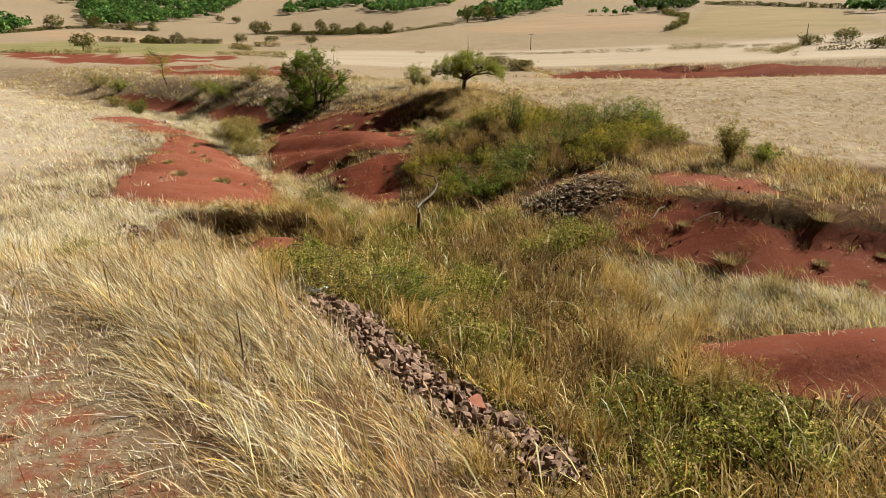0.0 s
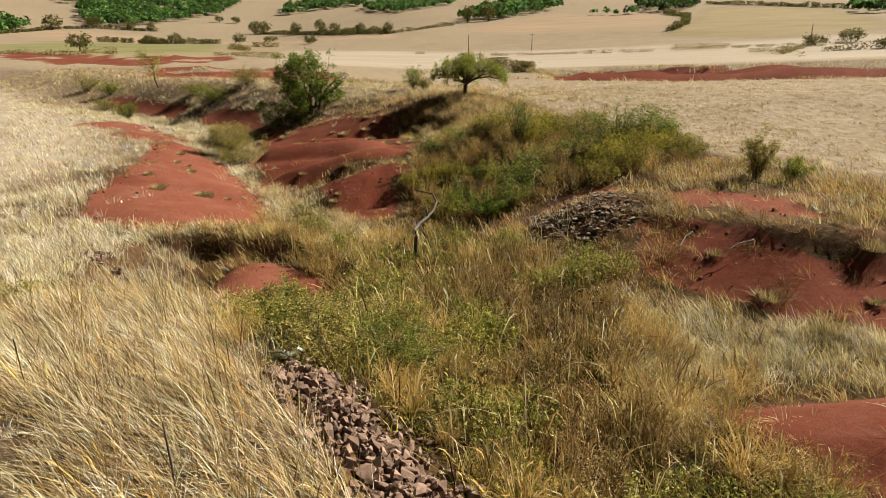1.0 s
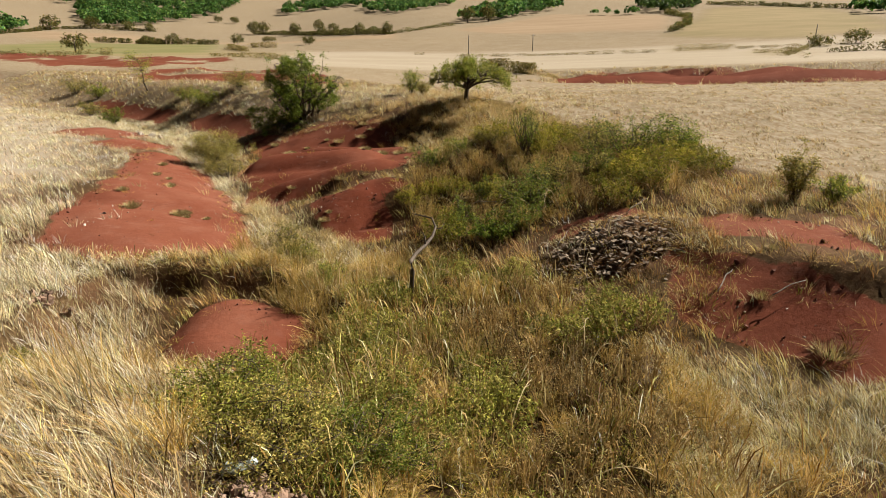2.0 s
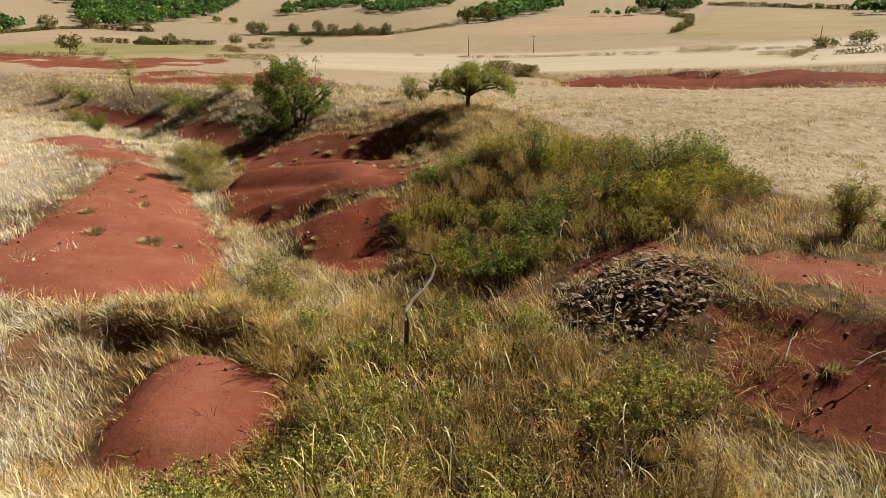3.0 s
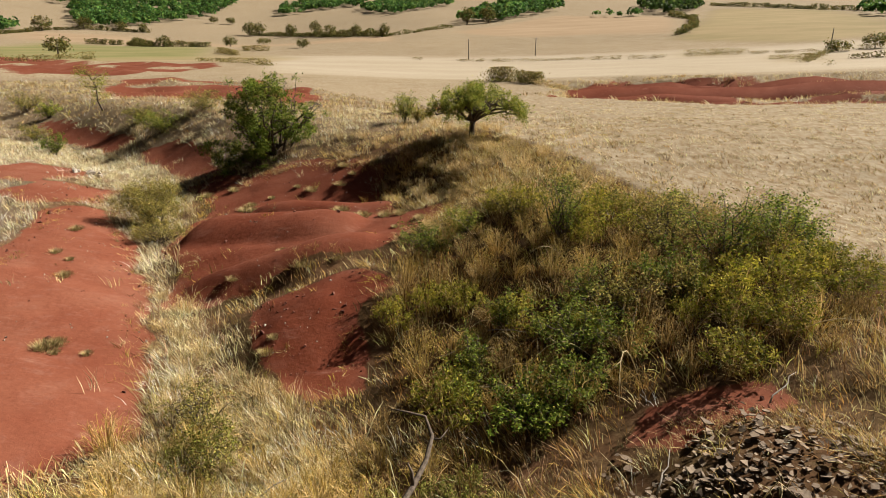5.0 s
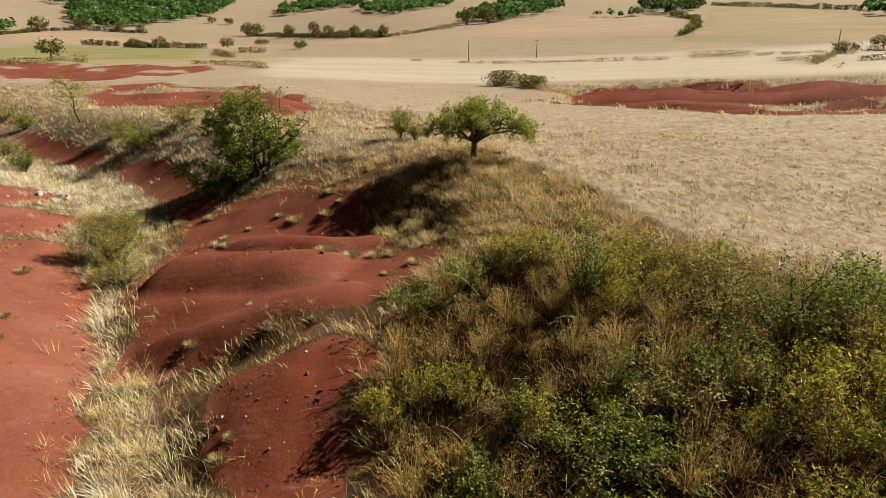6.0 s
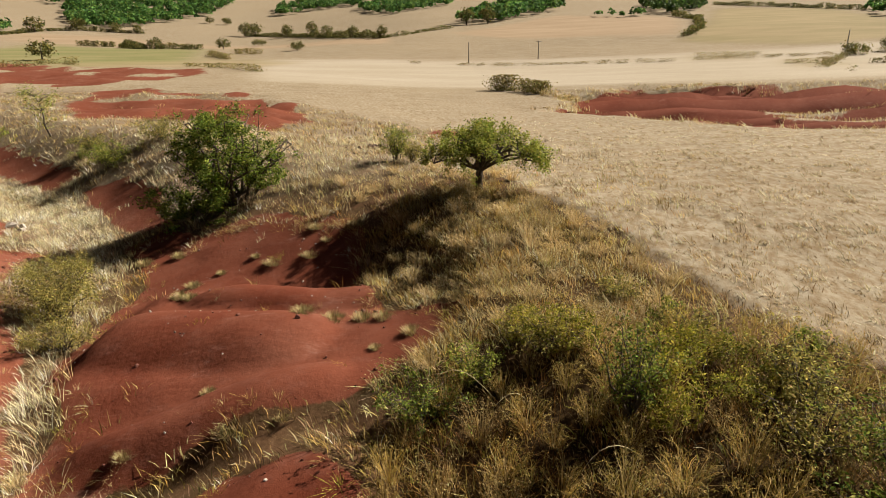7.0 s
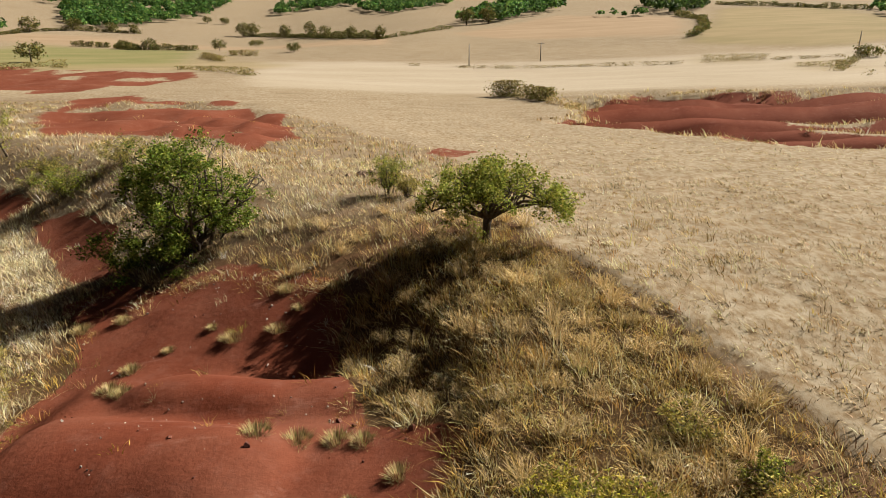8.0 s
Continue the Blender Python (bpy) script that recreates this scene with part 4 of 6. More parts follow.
hedge([(14, 107), (16.3, 102), (15, 97)], 1.6, 93, "straw-coloured scrub at the end of the red cutting", [(0.5, 0.40, 0.21), (0.4, 0.31, 0.14), (0.6, 0.5, 0.3), (0.2, 0.14, 0.06)], 0.0, 0.14, 120)
SCRUB = [(0.34, 0.28, 0.12), (0.25, 0.22, 0.08), (0.44, 0.36, 0.18), (0.17, 0.13, 0.06)]
hedge([(66, 186), (73, 181), (80, 184)], 1.4, 94, "rough dry scrub in a field corner", SCRUB, 0.0, 0.16, 90)
hedge([(75, 158), (81, 156), (86, 160)], 1.6, 95, "rough olive scrub in a field corner", SCRUB, 0.0, 0.16, 90)
hedge([(-74, 224), (-68, 216), (-62, 208)], 2.2, 96, "rough olive scrub beside the green field", SCRUB, 0.0, 0.16, 90)
hedge([(-70, 238), (-66, 236), (-60, 232)], 2.6, 97, "bare brown scrub beside the green field", SCRUB, 0.0, 0.16, 90)
hedge([(-112, 176), (-100, 178), (-90, 180)], 2.0, 98, "rough olive scrub beside the green field", SCRUB, 0.0, 0.16, 90)
for i, (x, y, h, w) in enumerate(((-148, 512, 9, 10), (-138, 503, 9, 11), (-104, 458, 8.5, 8), (-80, 425, 8.5, 8), (-66, 395, 6, 7), (-43, 338, 5.5, 5), (-26, 300, 5, 5),
                                  (-220, 641, 6, 8), (-203, 639, 6, 10), (-237, 527, 6, 7), (-255, 530, 7, 9), (-285, 530, 9, 12), (-300, 500, 10, 14), (-50, 245, 3.0, 5), (-116, 207, 5.5, 7),
                                  (-91, 290, 4, 6), (-150, 330, 4, 5), (-99, 371, 3, 8), (-124, 300, 4.5, 6), (26, 379, 9, 9), (14, 374, 8, 8), (110, 176, 3.2, 6), (98, 172, 2.4, 6), (104, 152, 2.2, 7))):
    far_tree(x, y, h, w, 300 + i)


def power_pole(x, y, h, arm):
    ob = thing("utility_pole", x, y, None, "thin grey wooden utility pole in the far field", "pole", "poles across the plain")
    post = Tubes()
    post.add([(0, 0, -0.6), (0, 0, h * 0.5), (0, 0, h)], (0.16, 0.14, 0.11), 8)
    part("post", post.mesh("post", GREY_WOOD), ob)
    if arm:
        bar = Tubes()
        bar.add([(-0.9, 0, h - 0.35), (0.9, 0, h - 0.35)], (0.06, 0.06), 5)
        part("crossarm", bar.mesh("crossarm", GREY_WOOD), ob)


power_pole(7.5, 193.0, 5.4, False)
power_pole(27.0, 198.0, 4.9, True)
power_pole(104.7, 186.0, 4.6, False)

# ---- grasses and weeds ----
STRAW = [(0.62, 0.49, 0.265), (0.52, 0.39, 0.185), (0.70, 0.585, 0.36), (0.33, 0.22, 0.09)]
FIELD_STRAW = [(0.63, 0.535, 0.36), (0.54, 0.445, 0.275), (0.69, 0.605, 0.43), (0.40, 0.30, 0.16)]
PALE = [(0.70, 0.585, 0.39), (0.61, 0.49, 0.305), (0.77, 0.67, 0.48), (0.46, 0.345, 0.185)]
CREAM = [(0.76, 0.65, 0.41), (0.68, 0.56, 0.33), (0.82, 0.72, 0.49)]
GOLD = [(0.52, 0.39, 0.13), (0.44, 0.32, 0.10), (0.57, 0.46, 0.20), (0.31, 0.21, 0.07)]
BROWN = [(0.26, 0.15, 0.045), (0.36, 0.23, 0.075), (0.12, 0.062, 0.022), (0.46, 0.325, 0.12)]
WEED = [(0.30, 0.30, 0.06), (0.41, 0.385, 0.085), (0.17, 0.18, 0.04), (0.50, 0.44, 0.14)]
SPINE = [(-2.2, 9.9), (-1.4, 8.9), (-0.55, 7.9), (0.2, 7.2), (0.9, 6.6), (1.6, 6.0)]  # the stone heap's line
# the pale straw along the valley floor
CREAM_BANK = [(-9.3, 31.5), (-7.4, 27.6), (-6.0, 24.4), (-6.3, 22.2), (-4.9, 20.8), (-2.6, 20.3), (-1.6, 21.8), (-1.9, 23.9), (-3.2, 25.0), (-6.4, 28.0), (-8.6, 32.0)]
VALLEY_STRAW = [(-9.5, 22), (-5.6, 22), (-5.5, 28), (-9, 33), (-11.5, 38), (-13, 44), (-14.2, 47.5), (-19.5, 54), (-31, 62), (-36, 60), (-24, 48), (-18, 42), (-13, 36), (-9.6, 31)]
WIND = np.array((-0.42, 0.10))


def tufts(r, centres, per, spread):
    """Roots gathered in tufts, and which tuft each belongs to."""
    k = np.repeat(np.arange(len(centres)), per)
    off = r.normal(size=(len(k), 2)) * spread
    return centres[k] + off, off / spread, k


def sown(name, label, centres, per, spread, height, width, palette, weights, seed, fan=0.35, wind=1.0, mid=0.5, belly=0.85, kinds=None, bow=0.55, tuft_tone=0.36):
    r = np.random.default_rng(seed)
    xy, off, k = tufts(r, centres, per, spread)
    th = height * r.uniform(0.65, 1.25, len(centres)) * np.clip(1 + 0.6 * fnoise(centres[:, 0], centres[:, 1], 1.3, 77) + 0.45 * fnoise(centres[:, 0], centres[:, 1], 0.45, 76), 0.25, 2)
    tl = WIND * wind + r.normal(0, 0.16, (len(centres), 2))
    h = th[k] * r.uniform(0.5, 1.15, len(k))
    lean = h[:, None] * (tl[k] + off * fan * 0.6 + r.normal(0, 0.36, (len(k), 2)))
    h = h * (1 - 0.25 * np.clip(np.hypot(lean[:, 0], lean[:, 1]) / h, 0, 1.6) ** 2)
    w = width * r.uniform(0.6, 1.4, len(k))
    p = np.array(palette, float)
    tone = p[r.choice(len(p), len(centres), p=np.array(weights) / sum(weights))] if kinds is None else kinds
    col = tone[k] * (1 + r.normal(0, tuft_tone, len(centres))[k][:, None]) * (1 + r.normal(0, 0.26, (len(k), 1))) * (1 + r.normal(0, 0.04, (len(k), 3)))
    me = blade_mesh(name, xy, h, w, lean, np.clip(col, 0.01, 0.85), r, mid, belly, bow=bow)
    tagged(new(name, me), label, "grass", kind="stuff")


def thin_out(r, xy, keep):
    return xy[r.uniform(size=len(xy)) < keep]


r = np.random.default_rng(21)


def open_soil(x, y):
    """1 where the marl lies bare of grass, with a ragged rim."""
    return (bare_at(x, y) + 0.30 * fnoise(x, y, 0.7, 61, 2) > 0.42).astype(float)



def leafy(name, label, centres, per, spread, tall, leaf, palette, weights, seed):
    """Small leaves and seed heads carried among the stems."""
    r = np.random.default_rng(seed)
    k = np.repeat(np.arange(len(centres)), per)
    xy = centres[k] + r.normal(size=(len(k), 2)) * spread
    z = ground(xy[:, 0], xy[:, 1]) + tall * r.uniform(0.6, 1.2, len(centres))[k] * r.uniform(0.12, 1.0, len(k)) ** 0.8
    tone = mixed(r, len(centres), palette, weights, 0.25)[k] * (1 + r.normal(0, 0.2, (len(k), 1)))
    me = leaf_mesh(name, np.c_[xy, z], leaf, np.clip(tone, 0.01, 0.8), r, slim=0.4)
    tagged(new(name, me), label, "weeds", kind="stuff")


# the long pale grass of the near bank
c = in_view(in_box(r, -12, 3, 2.5, 13.5, 62))
keep = (1 - weedy(c[:, 0], c[:, 1])) * (1 - 0.99 * open_soil(c[:, 0], c[:, 1])) * (0.12 + 0.78 * (fnoise(c[:, 0], c[:, 1], 0.8, 53) > -0.15))
strip = line_dist(c[:, 0], c[:, 1], SPINE)[0]
c = thin_out(r, c, keep * sstep(0.50, 0.75, strip) * (1 - 0.93 * inside(c[:, 0] + 0.7 * fnoise(c[:, 0], c[:, 1], 1.2, 49), c[:, 1], TRODDEN, 0.3)))
sown("dry_grass", "long pale straw grass bent by the wind on the near bank", c, 12, 0.10, 0.50, 0.0078, PALE + STRAW + BROWN, (6, 4, 7, 3.5, 1.5, 1, 1.5, 2.5, 0.6, 1.0, 0.4, 1.2), 31, wind=2.1, fan=0.6, bow=0.7)
leafy("dry_grass", "feathery seed heads over the straw grass", thin_out(r, c, 0.6), 6, 0.12, 0.50, 0.030, STRAW + PALE, (3, 2, 3, 2, 2, 1, 2, 1), 52)
sown("dry_grass", "tall thin seeding stalks above the straw grass", thin_out(r, c, 0.3), 2, 0.10, 0.66, 0.0055, GOLD + STRAW, (2, 2, 2, 1, 3, 2, 3, 1), 32, wind=1.2, mid=0.82, belly=2.0, bow=0.75)
sown("dry_grass", "short trodden grass between red soil on the near bank", in_view(in_box(r, -12, -2.0, 2.5, 11.5, 62)), 8, 0.12, 0.13, 0.011, PALE + BROWN, (5, 2, 7, 1, 0.3, 0.6, 0.2, 0.6), 33, wind=1.6, fan=1.0)

# weeds in the bed
c = in_view(in_box(r, -9, 9, 4, 24, 42))
c = thin_out(r, c, sstep(0.45, 0.7, line_dist(c[:, 0], c[:, 1], SPINE)[0]) * weedy(c[:, 0], c[:, 1]) * (1 - 0.99 * open_soil(c[:, 0], c[:, 1])) * (0.15 + 0.85 * (fnoise(c[:, 0], c[:, 1], 0.8, 78) > -0.30)))
g = 1.3 * fnoise(c[:, 0], c[:, 1], 2.0, 54, 3) + 0.35 * fnoise(c[:, 0], c[:, 1], 0.5, 55)
pal = np.where((g > 0.0)[:, None], mixed(r, len(c), WEED, (4, 3, 3, 2)), np.where((g < -0.32)[:, None], mixed(r, len(c), BROWN + GOLD, (3, 4, 2, 4, 2, 2, 1, 1)), mixed(r, len(c), STRAW + WEED, (4, 3, 4, 1.5, 1.5, 2, 1, 2.5))))
sown("weeds", "tangled green and brown weeds filling the gully bed", c, 8, 0.10, 0.32, 0.010, None, (1,), 34, fan=1.3, wind=0.45, kinds=pal, tuft_tone=0.36)
sown("weeds", "thin brown seeding stalks standing in the weeds", thin_out(r, c, 0.55), 3, 0.13, 0.62, 0.008, BROWN + STRAW, (2, 2, 1.5, 3, 4, 3, 4, 1), 35, wind=0.4, mid=0.8, belly=2.4, bow=0.8)

leafy("weeds", "leafy yellow-green forbs among the gully weeds", c[g > 0.0], 9, 0.11, 0.30, 0.036, [(0.27, 0.28, 0.034), (0.41, 0.39, 0.045), (0.13, 0.15, 0.025), (0.52, 0.46, 0.07)], (4, 4, 3, 3), 46)
leafy("weeds", "rusty seed heads among the gully weeds", c[g < 0.14], 6, 0.12, 0.32, 0.030, BROWN + STRAW, (3, 3, 2, 4, 3, 3, 2, 2), 47)



def weed_clump(name, label, w, h, palette, stem_palette, seed, stems, per, leaf, arch, category="weeds", group=""):
    """One bushy weed: thin stems fanning from the root, each with side twigs and small leaves towards its tip."""
    r = np.random.default_rng(seed)
    ob = thing(name, 0, 0, 0, label, category, group)
    v, tris, tint, spots, hue = [], [], [], [], []
    palette, stem_palette = np.array(palette), np.array(stem_palette)
    for k in range(stems):
        az, q = r.uniform(0, 6.283), math.sqrt(r.uniform(0, 1))
        root = np.array((math.cos(az), math.sin(az), 0)) * 0.16 * w * r.uniform(0, 1)
        tip = np.array((math.cos(az) * q * w / 2, math.sin(az) * q * w / 2, h * r.uniform(0.6, 1.08) * (1 - 0.45 * q**2)))
        droop = arch * h * r.uniform(0.2, 1.0)
        t = np.linspace(0, 1, 4)[:, None]
        line = root + (tip - root) * t + np.array((0, 0, 1)) * (droop * np.sin(math.pi * t) * (1 - 0.4 * t)) + np.array((math.cos(az), math.sin(az), 0)) * (0.5 * droop * t**3)
        line[1:] += r.normal(0, 0.02 * w, (3, 3))
        tone = stem_palette[r.integers(len(stem_palette))] * r.uniform(0.7, 1.25)
        twig_lines = [(line, 0.012)]
        for _ in range(2):
            b = r.uniform(0.45, 0.95)
            at = line[2] * (1 - b) + line[3] * b
            twig_lines.append((np.array((at, at + r.normal(0, 1, 3) * (0.09 * w, 0.09 * w, 0.05 * h) + (0, 0, 0.10 * h))), 0.008))
        for pts, thick in twig_lines:
            side = np.array((math.cos(az + 1.57 + r.normal(0, 0.6)), math.sin(az + 1.57 + r.normal(0, 0.6)), 0)) * thick / 2
            for a in range(len(pts) - 1):
                n = len(v)
                e = 0.25 if a == len(pts) - 2 else 0.8
                v += [pts[a] - side, pts[a] + side, pts[a + 1] + side * e, pts[a + 1] - side * e]
                tris += [(n, n + 1, n + 2), (n, n + 2, n + 3)]
                tint += [tone] * 4
            low = 0.35 if len(pts) > 2 else 0.0
            m = per if len(pts) > 2 else per // 2
            f = low + (1 - low) * r.uniform(0, 1, m) ** 0.75
            i = np.minimum((f * (len(pts) - 1)).astype(int), len(pts) - 2)
            g = (f * (len(pts) - 1) - i)[:, None]
            spots.append(pts[i] * (1 - g) + pts[i + 1] * g + r.normal(0, 0.028 * (w + h) / 2, (m, 3)))
            hue.append(np.repeat((palette[r.integers(len(palette))] * r.uniform(0.75, 1.25))[None], m, 0))
    spots, hue = np.concatenate(spots), np.concatenate(hue)
    spots[:, 2] = np.maximum(spots[:, 2], 0.01)
    part("stemwork", tri_mesh("stemwork", np.array(v), np.array(tris), CLUMP_STEMS, np.clip(np.array(tint), 0.01, 0.8)), ob)
    if per:
        part("foliage", leaf_mesh("foliage", spots, leaf, np.clip(hue * (1 + r.normal(0, 0.20, (len(hue), 1))), 0.01, 0.7), r, CLUMP_LEAVES, 0.36), ob)
    return ob


def strew(kinds, spots, seed, sizes=(0.7, 1.25), sink=0.05):
    """Sets copies of the clumps at those places; the first of each kind takes the first place itself."""
    r = np.random.default_rng(seed)
    used = set()
    for x, y in spots:
        k = int(r.integers(len(kinds)))
        q = float(r.uniform(*sizes))
        m = pose(x, y, height_at(x, y) - sink, 0, 0, float(r.uniform(0, 360))) @ Matrix.Diagonal((q, q, q * float(r.uniform(0.85, 1.2)), 1))
        if k in used:
            copy_thing(kinds[k], m)
        else:
            kinds[k].matrix_basis = pose(x, y, height_at(x, y) - sink)
            used.add(k)
    for k, ob in enumerate(kinds):
        if k not in used:
            x, y = spots[k % len(spots)]
            ob.matrix_basis = pose(x + 0.3, y + 0.2, height_at(x + 0.3, y + 0.2) - sink)


def spaced(r, xy, gap):
    """Drops places that lie nearer than gap to an earlier one."""
    kept = []
    for p in xy:
        if all((p[0] - q[0]) ** 2 + (p[1] - q[1]) ** 2 > gap * gap for q in kept):
            kept.append(p)
    return kept


STEM = [(0.33, 0.245, 0.105), (0.46, 0.36, 0.18), (0.21, 0.14, 0.055)]
GREEN_STEM = [(0.22, 0.20, 0.05), (0.30, 0.25, 0.08)]
LEAFY = [(0.28, 0.30, 0.075), (0.36, 0.365, 0.095), (0.18, 0.205, 0.05), (0.42, 0.40, 0.14)]
RUSTY = [(0.35, 0.25, 0.11), (0.46, 0.35, 0.17), (0.22, 0.145, 0.055), (0.54, 0.44, 0.24)]
TAWNY = [(0.46, 0.36, 0.13), (0.38, 0.30, 0.10), (0.54, 0.44, 0.20), (0.34, 0.31, 0.09)]
grp = "weed clumps in the gully bed"
green_kinds = [weed_clump("weed_clump", "bushy yellow-green weed with feathery leaves", 0.95, 0.62, LEAFY, GREEN_STEM + STEM, 400 + i, 44, 8, 0.062, 0.14, group=grp) for i in range(4)]
rusty_kinds = [weed_clump("weed_clump", "rusty-brown stand of dry seeding stalks", 0.75, 0.80, RUSTY, STEM, 410 + i, 54, 5, 0.040, 0.05, group=grp) for i in range(3)]
tawny_kinds = [weed_clump("weed_clump", "tawny arching dry grass clump among weeds", 1.00, 0.70, TAWNY, STRAW[:2] + GOLD[:2], 420 + i, 90, 4, 0.030, 0.22, group=grp) for i in range(3)]
# where the bed is leafy green, rusty brown or tawny: centre on the plan and reach
GREEN_PATCHES = [(-3.3, 12.5, 1.3), (-1.9, 12.8, 1.2), (-1.9, 11.0, 0.9), (0.7, 12.7, 1.0), (-1.2, 17.8, 0.9), (4.1, 16.9, 0.9), (-0.7, 19.2, 1.2), (3.7, 16.3, 0.8), (3.9, 7.0, 1.2), (0.6, 20.8, 1.0), (-0.2, 21.6, 0.9), (1.2, 9.6, 1.1), (-2.4, 14.4, 1.2), (-1.5, 15.6, 1.3), (-0.4, 17.0, 1.2), (1.6, 19.6, 0.9), (3.0, 8.0, 1.0), (0.4, 14.6, 0.9), (2.6, 16.4, 0.7)]
RUSTY_PATCHES = [(2.2, 14.9, 1.2), (3.1, 13.5, 1.1), (1.7, 17.4, 1.0), (3.9, 12.2, 0.9), (1.9, 11.4, 1.2), (2.4, 9.0, 1.1), (0.4, 17.2, 1.1), (2.3, 18.4, 1.0), (-0.2, 15.6, 0.9), (2.6, 20.2, 0.8)]


def leaning(x, y, patches):
    return np.max([np.exp(-((x - a) ** 2 + (y - b) ** 2) / (q * q)) for a, b, q in patches], axis=0)


p = in_view(in_box(r, -9, 9, 5, 23.5, 16))
p = thin_out(r, p, sstep(0.85, 1.1, line_dist(p[:, 0], p[:, 1], SPINE)[0]) * weedy(p[:, 0], p[:, 1]) * (1 - open_soil(p[:, 0], p[:, 1])) * sstep(-0.35, 0.0, fnoise(p[:, 0], p[:, 1], 1.3, 78)))
p = np.array(spaced(r, p, 0.50))
lg, lr = leaning(p[:, 0], p[:, 1], GREEN_PATCHES), leaning(p[:, 0], p[:, 1], RUSTY_PATCHES)
u = r.uniform(0, 0.35, len(p))
strew(green_kinds, p[(lg > lr) & (lg > 0.15 + u)], 431, (0.7, 1.3))
strew(rusty_kinds, p[(lr >= lg) & (lr > 0.25 + u)], 432, (0.75, 1.3))
strew(tawny_kinds, p[((lg > lr) & (lg <= 0.15 + u)) | ((lr >= lg) & (lr <= 0.25 + u))], 433, (0.6, 1.2))

p = in_view(in_box(r, -8.2, -3.6, 11.2, 15.6, 6))
p = thin_out(r, p, (1 - open_soil(p[:, 0], p[:, 1])) * sstep(-0.4, 0.1, fnoise(p[:, 0], p[:, 1], 1.4, 79)) * (np.hypot(p[:, 0] + 7.5, p[:, 1] - 15.3) > 1.0))
p = np.array(spaced(r, p, 0.55))
g = fnoise(p[:, 0], p[:, 1], 1.5, 80)
for kinds, spots, seed in ((green_kinds, p[g > 0.12], 434), (tawny_kinds, p[g <= 0.12], 435)):
    rr = np.random.default_rng(seed)
    for x, y in spots:
        q = float(rr.uniform(0.6, 1.05))
        copy_thing(kinds[int(rr.integers(len(kinds)))], pose(x, y, height_at(x, y) - 0.05, 0, 0, float(rr.uniform(0, 360))) @ Matrix.Diagonal((q, q, q, 1)))

# straw on the right of the bed and over the banks
c = in_view(in_box(r, -26, 15, 6, 26, 22))
c = thin_out(r, c, (1 - weedy(c[:, 0], c[:, 1])) * (1 - 0.99 * open_soil(c[:, 0], c[:, 1])) * (1 - 0.9 * scrubby(c[:, 0], c[:, 1])) * (0.35 + 0.65 * (fnoise(c[:, 0], c[:, 1], 1.0, 56) > -0.2)) * (1 - 0.85 * inside(c[:, 0], c[:, 1], [(2.8, 19.2), (2.7, 21), (4.4, 22.0), (6.3, 21.2), (6.4, 19.2), (4.8, 18.4)], 0.3)) * ~((c[:, 0] < 3) & (c[:, 1] < 13.5)) * (1 - 0.85 * sstep(1.3, 0.7, line_dist(c[:, 0], c[:, 1], SCARPS[0][0])[0])))
left = sstep(-6.5, -8.5, c[:, 0])[:, None]
pal = left * mixed(r, len(c), PALE, (4, 2, 5, 1)) + (1 - left) * mixed(r, len(c), STRAW + GOLD + BROWN, (5, 3, 4, 2, 2, 2, 2, 1, 1, 1, 1, 1))
sown("dry_grass", "pale straw grass on the banks of the gully", c, 12, 0.10, 0.40, 0.0105, None, (1,), 36, wind=1.3, kinds=pal, bow=0.65)

# the pale lodged grass under the right bank
c = in_view(in_box(r, 3.6, 13, 8, 16, 60))
c = thin_out(r, c, inside(c[:, 0] + 0.4 * fnoise(c[:, 0], c[:, 1], 1.2, 62), c[:, 1], LODGED, 0.35) * (1 - 0.98 * open_soil(c[:, 0], c[:, 1])))
sown("dry_grass", "pale lodged straw grass under the red bank", c, 17, 0.10, 0.36, 0.010, CREAM + GOLD[2:3], (4, 2, 5, 3), 53, wind=1.3, fan=0.5, bow=0.8)

# further slopes
c = in_view(in_box(r, -40, 10, 24, 62, 9.5))
c = thin_out(r, c, (1 - 0.99 * open_soil(c[:, 0], c[:, 1])) * (1 - 0.75 * field_at(c[:, 0], c[:, 1])) * (1 - 0.6 * scrubby(c[:, 0], c[:, 1])) * (1 - 0.75 * bankside(c[:, 0], c[:, 1])) * (0.4 + 0.6 * (fnoise(c[:, 0], c[:, 1], 1.4, 57) > -0.15)))
left = np.maximum(np.maximum(sstep(-8.5, -11, c[:, 0] + 0.55 * (c[:, 1] - 26)), 0.7 * sstep(46, 50, c[:, 1])), inside(c[:, 0], c[:, 1], VALLEY_STRAW, 0.6))[:, None]
pal = left * mixed(r, len(c), PALE, (4, 2, 5, 1)) + (1 - left) * mixed(r, len(c), STRAW + GOLD + BROWN, (6, 4, 5, 2, 3, 2, 3, 1, 1, 2, 1, 2))
sown("dry_grass", "dry tufted grass over the slopes", c, 11, 0.13, 0.36, 0.015, None, (1,), 37, kinds=pal, wind=1.1, bow=0.65, tuft_tone=0.3)
c = in_view(in_box(r, -2, 11, 22, 37, 22))
c = thin_out(r, c, scrubby(c[:, 0], c[:, 1]) * (1 - 0.99 * open_soil(c[:, 0], c[:, 1])) * (0.2 + 0.8 * (fnoise(c[:, 0], c[:, 1], 0.9, 89) > -0.22)))
sown("weeds", "tall brown and olive scrub grass on the shaded slope", c, 10, 0.12, 0.40, 0.014, BROWN + WEED + STRAW, (7, 6, 6, 4, 1, 1, 1.5, 1, 1, 2, 1, 2), 38, wind=0.5, fan=0.8, bow=0.65, tuft_tone=0.34)

